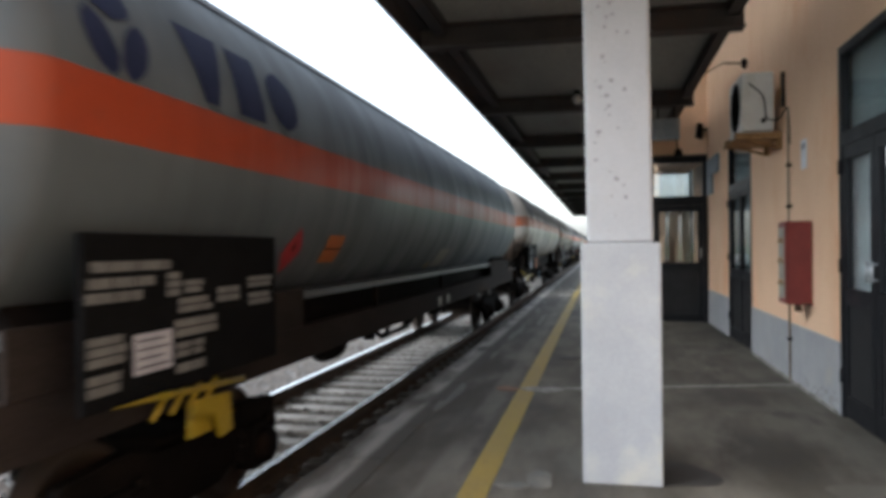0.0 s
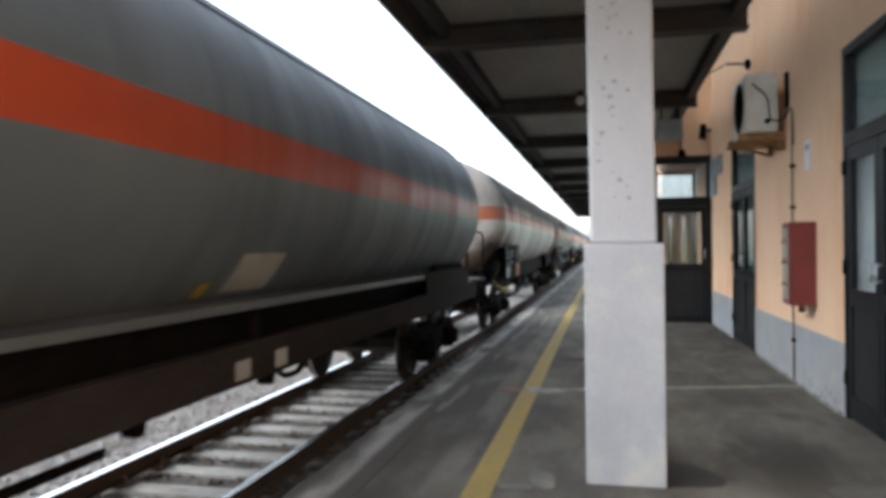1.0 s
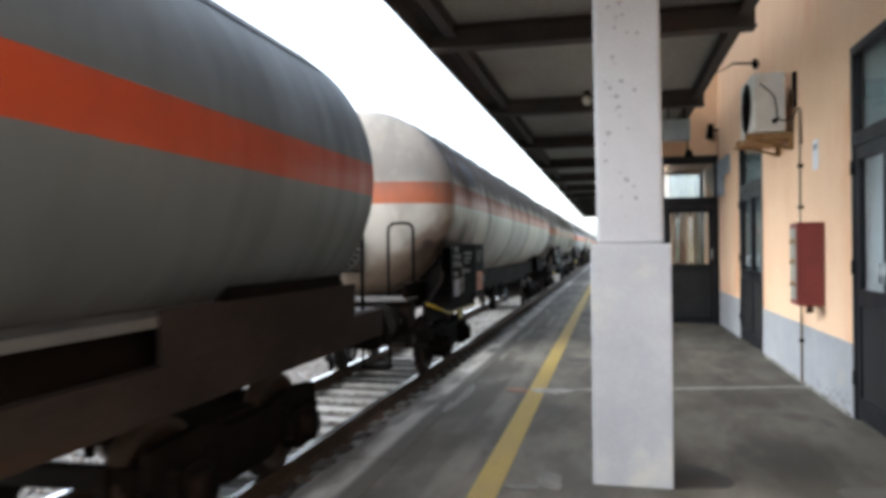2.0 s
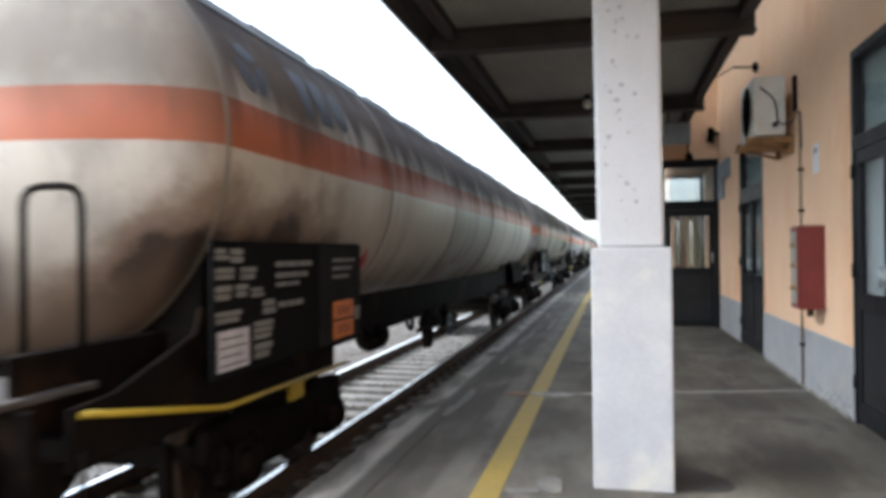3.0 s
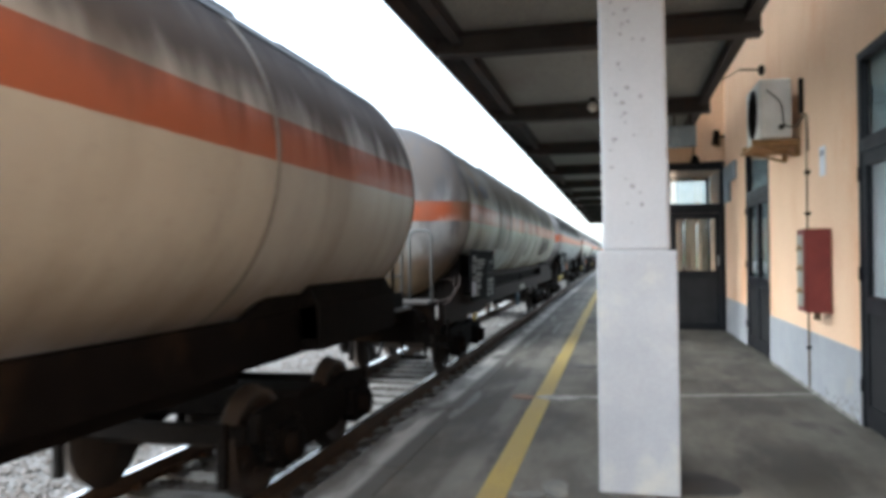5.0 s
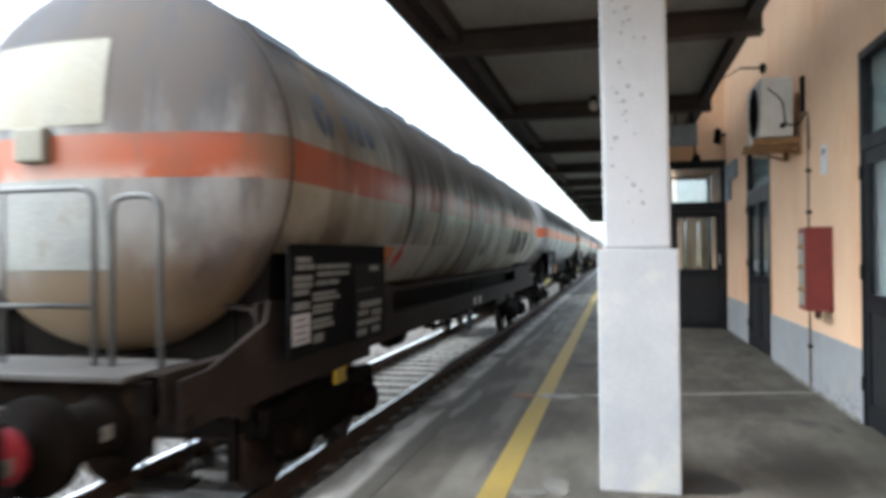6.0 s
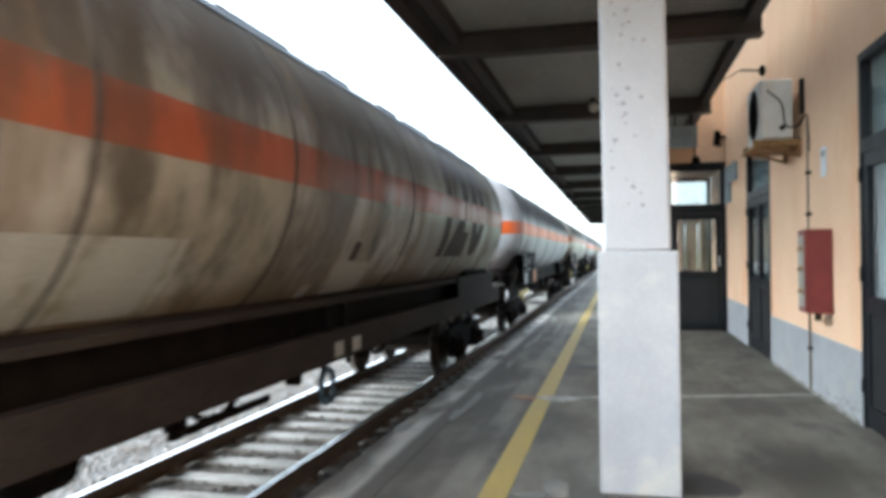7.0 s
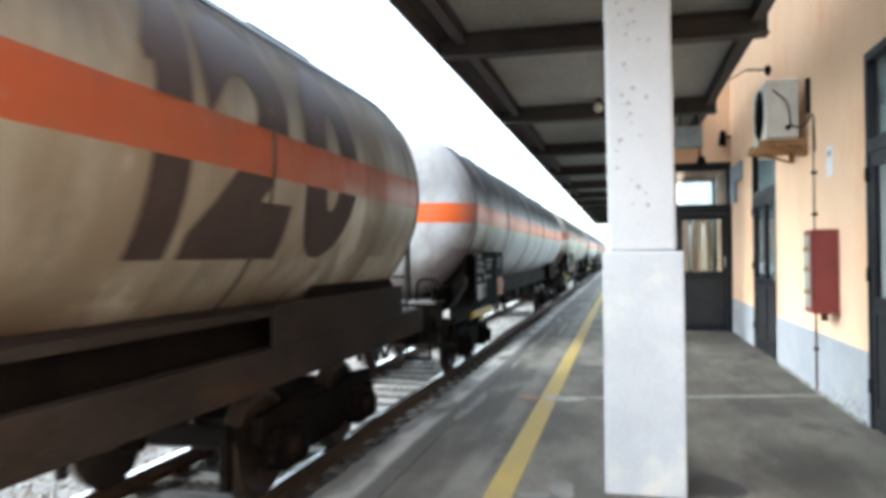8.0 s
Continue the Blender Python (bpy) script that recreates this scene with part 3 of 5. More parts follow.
def wall_north():
    bm, low = B(), B()
    y = NEAR
    for y0, y1, h in DOORS + [(ENDS, ENDS, 0)]:
        box(bm, 0, 0.35, y, y0, 0, WALL_TOP)
        box(low, -0.012, -0.001, y, y0, 0.0, DADO, 0.003)
        if h:
            box(bm, 0, 0.35, y0, y1, h, WALL_TOP)
        y = y1
    part("wall_north", bm, M_WALL, building, "warm orange plaster wall with faint stains")
    part("dado", low, M_DADO, building, "grey painted base band, patchy")
    part("baseboard", box(B(), -0.03, -0.013, NEAR, 5.3, 0, 0.03), M_WORN, building)
    part("skirting", box(B(), -0.03, -0.013, 7.05, 10.8, 0, 0.03), M_WORN, building)
    inner = B()
    box(inner, 4.2, 4.4, NEAR, ENDS, 0, WALL_TOP)
    for yy in (NEAR, 9.0, 14.0, ENDS - 0.15):
        box(inner, 0.35, 4.2, yy, yy + 0.15, 0, 3.8)
    part("inner_wall", inner, M_WALL, building)
    part("inner_ceiling", box(B(), 0.35, 4.2, NEAR, ENDS, 3.8, 3.95), M_WHITE, building)
    # unseen roof, its overhang set to limit the daylight on the wall
    part("roof", box(B(), C_EDGE - WALL, 8, 1.5, ENDS, WALL_TOP, WALL_TOP + 0.25), M_STEEL, building)


wall_north()
# upper part of the building that stands out over the porch
part("wing_wall", box(B(), 1.40 - WALL, -0.002, 15.05, ENDS, 3.27, WALL_TOP - 0.002), M_WALL, building, "orange plaster wall over the porch")
part("porch_lintel", box(B(), 0.95 - WALL, 1.398 - WALL, 15.1, 15.3, 3.27, 3.585), M_WALL, building)


def glazed_door(name, y0, y1, h, label):
    """A dark framed double door with a transom light, set in the wall's opening."""
    d = thing(name, (WALL + 0.035, 0, 0), label, "door", "glazed station doors", "structure")
    fr = B()
    for a, b in ((y0, y0 + 0.07), (y1 - 0.07, y1)):
        box(fr, -0.04, 0.05, a, b, 0, h)
    for a, b in ((2.34, 2.46), (h - 0.07, h)):
        box(fr, -0.04, 0.05, y0 + 0.07, y1 - 0.07, a, b)
    part("frame", fr, M_ALU, d, "dark painted metal frame")
    mid = (y0 + y1) / 2
    part("blind", box(B(), 0.07, 0.08, y0 + 0.02, y1 - 0.02, 1.0, h - 0.02), M_BLIND, d, "pale blue-grey blind behind the glass")
    clear_pane("transom_pane", box(B(), 0.0, 0.012, y0 + 0.07, y1 - 0.07, 2.46, h - 0.07), d, M_GLASS)
    for a, b in ((y0 + 0.075, mid - 0.004), (mid + 0.004, y1 - 0.075)):
        leaf = B()
        for p, q in ((a, a + 0.09), (b - 0.09, b)):
            box(leaf, -0.03, 0.03, p, q, 0.02, 2.335)
        for p, q in ((0.02, 0.2), (0.98, 1.12), (2.22, 2.335)):
            box(leaf, -0.03, 0.03, a + 0.09, b - 0.09, p, q)
        lf = part("leaf", leaf, M_ALU, d)
        part("lower_panel", box(B(), -0.015, 0.015, a + 0.09, b - 0.09, 0.2, 0.98), M_PANEL, lf)
        clear_pane("pane", box(B(), -0.005, 0.007, a + 0.09, b - 0.09, 1.12, 2.22), lf, M_GLASS)
        hy = a + 0.05 if a > mid - 0.1 else b - 0.05
        part("handle", rod(rod(rod(B(), (-0.075, hy, 1.2), (-0.075, hy, 1.36), 0.012), (-0.075, hy, 1.22), (-0.03, hy, 1.22), 0.008), (-0.075, hy, 1.34), (-0.03, hy, 1.34), 0.008), M_SILVER, lf, "pale metal handle")
    for z in (0.3, 1.25, 2.1):
        part("hinge", rod(B(), (-0.05, y1 - 0.05, z), (-0.05, y1 - 0.05, z + 0.12), 0.014, 8), M_ALU, d)
    return d


glazed_door("door_1", *DOORS[0], "dark glazed double door with a transom window, closed")
glazed_door("door_2", *DOORS[1], "dark glazed double door with a transom window, closed")


def vestibule():
    """Glazed porch that stands out from the wall across the platform's far part."""
    v = thing("entrance_porch", (0, 15.0, 0), "dark framed glazed entrance porch with pale strips behind glass", "porch", kind="structure")
    x0, x1, d, h = 0.95, WALL - 0.015, 2.4, 3.2
    fr = B()
    for y in (0, d - 0.08):
        for a, b in ((x0, x0 + 0.08), (x1 - 0.08, x1)):
            box(fr, a, b, y, y + 0.08, 0, h)
        for a, b in ((2.28, 2.46), (h - 0.09, h)):
            box(fr, x0 + 0.08, x1 - 0.08, y, y + 0.08, a, b)
    for a, b in ((2.28, 2.46), (h - 0.09, h)):
        box(fr, x0, x0 + 0.08, 0.08, d - 0.08, a, b)
    part("frame", fr, M_ALU, v)
    for y in (0.03, d - 0.05):
        clear_pane("transom_pane", box(B(), x0 + 0.08, x1 - 0.08, y, y + 0.012, 2.46, h - 0.09), v, M_GLASS_DULL)
        leaf = B()
        for a, b in ((x0 + 0.085, x0 + 0.18), (x1 - 0.18, x1 - 0.085)):
            box(leaf, a, b, y - 0.02, y + 0.03, 0.02, 2.275)
        box(leaf, x0 + 0.18, x1 - 0.18, y - 0.02, y + 0.03, 0.02, 0.16)
        box(leaf, x0 + 0.18, x1 - 0.18, y - 0.02, y + 0.03, 1.02, 1.16)
        box(leaf, x0 + 0.18, x1 - 0.18, y - 0.02, y + 0.03, 2.16, 2.275)
        lf = part("door_leaf", leaf, M_ALU, v)
        part("lower_panel", box(B(), x0 + 0.18, x1 - 0.18, y - 0.008, y + 0.012, 0.16, 1.02), M_PANEL, lf)
        clear_pane("pane", box(B(), x0 + 0.18, x1 - 0.18, y, y + 0.01, 1.16, 2.16), lf, M_GLASS_DULL)
        part("handle", rod(B(), (x1 - 0.13, y - 0.05, 1.25), (x1 - 0.13, y - 0.05, 1.45), 0.014), M_SILVER, lf)
    side = B()
    box(side, x0 + 0.02, x0 + 0.05, 0.08, d - 0.08, 0, 1.0)
    part("side_panel", side, M_PANEL, v)
    clear_pane("side_pane", box(B(), x0 + 0.03, x0 + 0.042, 0.08, d - 0.08, 1.0, h - 0.09), v, M_GLASS_DULL)
    part("porch_roof", box(B(), x0 - 0.03, x1, -0.03, d, h, h + 0.06), M_ALU, v)
    # wavy pale strips added in place of the orange walls seen through the panes
    for k, (a, b) in enumerate(((1.14, 1.26), (1.30, 1.5), (1.55, 1.72))):
        cur = B()
        n = 14
        pts = [(a + (b - a) * i / n, 0.14 + 0.012 * math.sin(i * 2.4 + k)) for i in range(n + 1)]
        prism(cur, pts + [(x, y + 0.006) for x, y in pts[::-1]], "z", 1.1, 2.2)
        part("curtain", cur, M_PALE_STRIP, v, "pale yellow strip behind the glass")


vestibule()

# ---- canopy on central pillars, free of the wall ----
C_LEFT, C_RIGHT, C_NEAR, C_FAR = -1.9, 1.33, 1.5, 53.0
solid("ceiling", box(B(), C_LEFT + 0.06, C_RIGHT - 0.005, C_NEAR, C_FAR, 3.845, 3.93), M_SHEET, "grey sheet roof lining of the platform canopy", "ceiling", kind="structure")
canopy = thing("canopy_frame", (0, 0, 0), "dark steel framework of the platform canopy", "canopy", kind="structure")
fascia = B()
prism(fascia, [(C_LEFT, 3.65), (C_LEFT + 0.035, 3.65), (C_LEFT + 0.035, 3.8), (C_LEFT + 0.14, 3.8), (C_LEFT + 0.14, 3.84), (C_LEFT - 0.03, 4.0), (C_LEFT - 0.03, 3.96), (C_LEFT, 3.92)], "y", C_NEAR, C_FAR)
# unseen wedge over the canopy, leaving a slit that lets daylight onto the wall
roof = B()
prism(roof, [(C_LEFT + 0.04, 3.935), (0.68, 3.935), (0.68, 5.3), (C_LEFT + 0.04, 4.02)], "y", C_NEAR, C_FAR)
part("canopy_roof", roof, M_STEEL, canopy)
part("fascia", fascia, M_STEEL, canopy, "dark steel edge beam with gutter")


def i_beam(bm, axis, c0, c1, a, b, z0, z1, w, t=0.018):
    """An I section; c0 is the centre across, from a to b along the axis."""
    if axis == "x":
        for z in (z0, z1 - t):
            box(bm, a, b, c0 - w / 2, c0 + w / 2, z, z + t)
        box(bm, a, b, c0 - 0.01, c0 + 0.01, z0 + t, z1 - t)
    else:
        for z in (z0, z1 - t):
            box(bm, c0 - w / 2, c0 + w / 2, a, b, z, z + t)
        box(bm, c0 - 0.01, c0 + 0.01, a, b, z0 + t, z1 - t)
    return bm


for k in range(-5, 12):
    y = 7.6 + 4.0 * k
    if C_NEAR < y < C_FAR:
        part("cross_beam", i_beam(B(), "x", y, 0, C_LEFT + 0.045, C_RIGHT + 0.05, 3.6, 3.84, 0.2), M_STEEL, canopy)
for x in (-1.6, 0.12, C_RIGHT - 0.07):
    for k in range(-6, 12):
        y0, y1 = max(C_NEAR, 7.6 + 4 * k + 0.12), min(C_FAR, 7.6 + 4 * k + 3.88)
        if y1 > y0:
            part("purlin", i_beam(B(), "y", x, 0, y0, y1, 3.7, 3.84, 0.12, 0.012), M_STEEL, canopy)


# the shafts stand a little out of plumb on their bases
LEANING = pose(0, 0, 1.52, 0, -0.55, 0) @ pose(0, 0, -1.52)


def pillar():
    p = thing("platform_pillar", (0, 0, 0), "white painted square concrete pillar with chipped paint", "pillar", "canopy pillars", "structure")
    part("plinth", box(B(), -0.245, 0.245, -0.245, 0.245, 0.0, 1.52, 0.012), M_PILLAR_LOW, p, "pale grey painted lower part")
    part("shaft", box(B(), -0.205, 0.205, -0.205, 0.205, 1.52, 3.84, 0.02), M_PILLAR, p, "white painted upper part, chipped").matrix_basis = LEANING
    rng = random.Random(7)
    chips = B()
    for k in range(100):
        z, x = rng.uniform(1.6, 3.6), rng.gauss(-0.06, 0.07)
        if abs(x) > 0.18 or rng.random() > 0.35 + 0.3 * (z - 1.6):
            continue
        s = rng.uniform(0.006, 0.02)
        n = 7
        out = [(x + s * rng.uniform(0.6, 1.2) * math.cos(i * math.tau / n), z + s * rng.uniform(0.5, 1.0) * math.sin(i * math.tau / n)) for i in range(n)]
        prism(chips, out, "y", -0.2062, -0.2045)
    part("paint_chips", chips, M_CHIP, p, "small chips of bare plaster").matrix_basis = LEANING
    return p


pil = pillar()
pil.matrix_basis = pose(0.118, 4.97, 0)
for y in (12.97, 20.97, 28.97, 36.97, 44.97):
    copy_thing(pil, pose(0.118, y, 0))


# ---- tank wagons ----
TR, TZ, HEAD = 1.48, 2.79, 0.55  # barrel radius, its axis above the rail, depth of the dished ends
SPEED = 6.9
SINK = 0.03  # marks on the barrel are laid out from a line this far above its axis


def on_barrel(y, h, lift):
    r, h = TR + lift, h + SINK
    return (math.sqrt(max(0.0, r * r - h * h)), y, h)


def on_head(x, h, lift):
    h += SINK
    q = max(0.0, 1 - (x * x + h * h) / (TR * TR))
    return (x, -(HEAD + lift) * q ** 0.5 - 0.002, h)


def decal(bm, outline, lift=0.006, where=on_barrel, steps=10):
    """A thin painted or stuck-on shape that follows the barrel; outline of (along, height) points, convex, drawn in strips by height."""
    hs = [p[1] for p in outline]
    lo, hi = min(hs), max(hs)
    n = max(2, int((hi - lo) / 0.06) + 1)

    def span(h):
        xs = []
        for (x0, h0), (x1, h1) in zip(outline, outline[1:] + outline[:1]):
            if h0 != h1 and min(h0, h1) - 1e-9 <= h <= max(h0, h1) + 1e-9:
                xs.append(x0 + (x1 - x0) * (h - h0) / (h1 - h0))
        return min(xs), max(xs)
    rows = []
    for i in range(n + 1):
        h = lo + (hi - lo) * i / n
        a, b = span(min(max(h, lo + 1e-4), hi - 1e-4))
        m = 1 if where is on_barrel else 6
        rows.append([bm.verts.new(where(a + (b - a) * k / m, h, lift)) for k in range(m + 1)])
    for r0, r1 in zip(rows, rows[1:]):
        for k in range(len(r0) - 1):
            bm.faces.new((r0[k], r0[k + 1], r1[k + 1], r1[k]))
    return bm


def rect(y0, y1, h0, h1, lean=0.0):
    return [(y0, h0), (y1, h0), (y1 + lean, h1), (y0 + lean, h1)]


def number_120(h, height, tank, band=(-0.04, 0.163)):
    """The large painted number, laid onto the barrel, each figure over its own stretch of the side."""
    for figure, y0, y1 in (("1", 0.0, 0.0), ("2", 12.53, 13.8), ("0", 13.98, 15.12)):
        bm = B()
        if figure == "1":  # a plain stem with a short flag
            bm.faces.new([bm.verts.new((y, z - h, 0)) for y, z in ((12.05, -0.775), (12.41, -0.775), (12.45, 0.12), (12.56, 0.82), (12.28, 0.82), (12.02, 0.37), (12.04, 0.27), (12.12, 0.31), (12.09, 0.12))])
        else:
            cu = bpy.data.curves.new("number", "FONT")
            cu.body, cu.size, cu.shear, cu.resolution_u, cu.offset = figure, 1.0, 0.04, 6, 0.05
            tmp = new("number_outline", cu)
            bm.from_mesh(bpy.data.meshes.new_from_object(tmp.evaluated_get(bpy.context.evaluated_depsgraph_get())))
            bpy.data.objects.remove(tmp)
            lo = [min(v.co[k] for v in bm.verts) for k in (0, 1)]
            hi = [max(v.co[k] for v in bm.verts) for k in (0, 1)]
            for v in bm.verts:
                v.co.x, v.co.y = (v.co.x - lo[0]) / (hi[0] - lo[0]) * (y1 - y0), (v.co.y - lo[1]) / (hi[1] - lo[1]) * height
        for edge in (band[0] - band[1], band[0] + band[1]):
            bmesh.ops.bisect_plane(bm, geom=bm.verts[:] + bm.edges[:] + bm.faces[:], plane_co=(0, edge - h, 0), plane_no=(0, 1, 0))
        for i in range(1, 29):
            bmesh.ops.bisect_plane(bm, geom=bm.verts[:] + bm.edges[:] + bm.faces[:], plane_co=(0, i * 0.06, 0), plane_no=(0, 1, 0))
        # the orange band is painted over the number
        bmesh.ops.delete(bm, geom=[f for f in bm.faces if abs(f.calc_center_median().y + h - band[0]) < band[1]], context="FACES")
        for name, keep in (("figure_foot", -1), ("figure_top", 1)):
            half = bm.copy()
            bmesh.ops.delete(half, geom=[f for f in half.faces if keep * (f.calc_center_median().y + h - band[0]) < 0], context="FACES")
            for v in half.verts:
                v.co = on_barrel(y0 + v.co.x, h + v.co.y, 0.007)
            part(name, half, M_BROWNNUM, tank, "large brown painted figure " + figure)
        bm.free()


def bogie_parts():
    """Meshes of a two-axle bogie: (name, mesh, places)."""
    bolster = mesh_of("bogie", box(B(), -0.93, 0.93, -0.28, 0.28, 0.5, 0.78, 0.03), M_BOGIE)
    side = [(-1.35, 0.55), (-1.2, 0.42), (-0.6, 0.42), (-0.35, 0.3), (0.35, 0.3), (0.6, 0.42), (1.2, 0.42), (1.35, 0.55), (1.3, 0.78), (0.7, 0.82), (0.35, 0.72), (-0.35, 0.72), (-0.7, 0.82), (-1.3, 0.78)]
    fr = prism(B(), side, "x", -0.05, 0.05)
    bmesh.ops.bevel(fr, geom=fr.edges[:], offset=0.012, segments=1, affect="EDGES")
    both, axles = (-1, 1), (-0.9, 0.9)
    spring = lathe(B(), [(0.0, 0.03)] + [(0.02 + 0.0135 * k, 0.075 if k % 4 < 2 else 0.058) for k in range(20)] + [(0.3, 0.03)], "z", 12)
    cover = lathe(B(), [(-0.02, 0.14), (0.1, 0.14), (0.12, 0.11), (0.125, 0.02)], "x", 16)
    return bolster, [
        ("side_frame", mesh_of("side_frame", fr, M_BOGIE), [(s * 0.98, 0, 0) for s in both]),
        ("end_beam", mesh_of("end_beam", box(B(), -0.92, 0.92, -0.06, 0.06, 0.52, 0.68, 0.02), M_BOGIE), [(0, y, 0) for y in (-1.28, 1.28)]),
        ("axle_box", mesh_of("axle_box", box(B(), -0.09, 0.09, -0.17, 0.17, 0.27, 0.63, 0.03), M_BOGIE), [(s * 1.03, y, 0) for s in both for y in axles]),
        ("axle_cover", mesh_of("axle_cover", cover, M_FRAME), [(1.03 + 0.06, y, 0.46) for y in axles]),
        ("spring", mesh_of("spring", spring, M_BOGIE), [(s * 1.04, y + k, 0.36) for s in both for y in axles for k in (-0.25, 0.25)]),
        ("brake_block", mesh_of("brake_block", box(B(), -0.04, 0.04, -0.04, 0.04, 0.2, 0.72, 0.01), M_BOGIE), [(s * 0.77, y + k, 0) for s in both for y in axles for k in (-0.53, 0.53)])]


def wheelset():
    bm = B()
    rod(bm, (-1.05, 0, 0), (1.05, 0, 0), 0.08, 12)
    for sx in (-1, 1):
        lathe(bm, [(sx * 0.69, 0.1), (sx * 0.69, 0.488), (sx * 0.715, 0.488), (sx * 0.73, 0.462), (sx * 0.82, 0.455), (sx * 0.82, 0.38), (sx * 0.775, 0.35), (sx * 0.77, 0.16), (sx * 0.84, 0.13), (sx * 0.84, 0.1)], "x", 32)
        for k in range(6):
            a = k * math.tau / 6
            rod(bm, (sx * 0.76, 0.26 * math.cos(a), 0.26 * math.sin(a)), (sx * 0.80, 0.26 * math.cos(a), 0.26 * math.sin(a)), 0.03, 8)
    return mesh_of("wheelset", bm, M_WHEEL)


(BOGIE_ME, BOGIE_PARTS), WHEEL_ME = bogie_parts(), wheelset()


def buffer(w, x, y, s, paint):
    bm = B()
    lathe(bm, [(0, 0.19), (s * 0.03, 0.19), (s * 0.04, 0.165), (s * 0.25, 0.165), (s * 0.28, 0.15), (s * 0.33, 0.15)], "y", 20, (x, y, 1.06))
    b = part("buffer", bm, paint, w)
    part("reflector", box(B(), x + 0.155, x + 0.172, y + s * 0.12, y + s * 0.2, 1.02, 1.1), M_STENCIL, b, "white patch")
    part("buffer_head", lathe(B(), [(s * 0.33, 0.08), (s * 0.44, 0.08), (s * 0.46, 0.265), (s * 0.49, 0.27), (s * 0.51, 0.2)], "y", 24, (x, y, 1.06)), M_BOGIE, b)


def barrel(w, length, material, seams, rng):
    prof = [(-HEAD * math.cos(a), TR * math.sin(a)) for a in [radians(d) for d in (2, 8, 16, 24, 32, 40, 48, 56, 64, 72, 78, 84, 88)]]
    prof += [(0.0, TR)] + [(length * k / 6, TR) for k in range(1, 7)]
    prof += [(length + HEAD * math.cos(a), TR * math.sin(a)) for a in [radians(d) for d in (88, 84, 78, 72, 64, 56, 48, 40, 32, 24, 16, 8, 2)]]
    tank = part("tank", lathe(B(), prof, "y", 72), material, w)
    tank.location = (0, 0, TZ)
    for y in seams:
        part("weld_seam", lathe(B(), [(y - 0.03, TR - 0.01), (y - 0.02, TR + 0.008), (y + 0.02, TR + 0.008), (y + 0.03, TR - 0.01)], "y", 60), M_SEAM_PALE if material is T_BEIGE else M_SEAM, tank, "grubby weld ring")
    crown = B()
    arc = [radians(d) for d in range(44, 137, 4)]
    outer = [((TR + 0.012) * math.cos(t), (TR + 0.012) * math.sin(t)) for t in arc]
    inner = [((TR + 0.003) * math.cos(t), (TR + 0.003) * math.sin(t)) for t in arc[::-1]]
    prism(crown, outer + inner, "y", 0.35, length - 0.35)
    part("crown_sheet", crown, M_CROWN, tank, "dark sooty sheet over the crown")
    if material is not T_GREY:
        y = 0.9
        while y < length - 0.8:
            a, s = radians(rng.uniform(52, 58)), rng.uniform(0.25, 0.6)
            c, q = math.cos(a), math.sin(a)
            r0, r1 = TR + 0.008, TR + rng.uniform(0.02, 0.045)
            pts = [(r0 * c + 0.09 * q, r0 * q - 0.09 * c), (r1 * c + 0.05 * q, r1 * q - 0.05 * c), (r1 * c - 0.05 * q, r1 * q + 0.05 * c), (r0 * c - 0.09 * q, r0 * q + 0.09 * c)]
            part("sheet_clamp", prism(B(), pts, "y", y - s, y + s), M_CROWN, tank)
            y += rng.uniform(1.2, 2.1)
    walkway = B()
    for x in (-0.15, 0.15):
        box(walkway, x - 0.12, x + 0.12, 0.6, length - 0.6, TR - 0.06, TR + 0.05)
    k = 0.8
    while k < length - 0.6:
        box(walkway, -0.36, 0.36, k, k + 0.05, TR - 0.1, TR - 0.01)
        k += 1.3
    part("walkway", walkway, M_BOGIE, tank, "sooty grating walkway along the crown")
    for k in range(3):
        y = length * (0.3 + 0.2 * k)
        part("valve_dome", lathe(B(), [(TR - 0.1, 0.25), (TR + 0.1, 0.25), (TR + 0.12, 0.2), (TR + 0.14, 0.05)], "z", 20, (0, y, 0)), M_BOGIE, tank)
    return tank


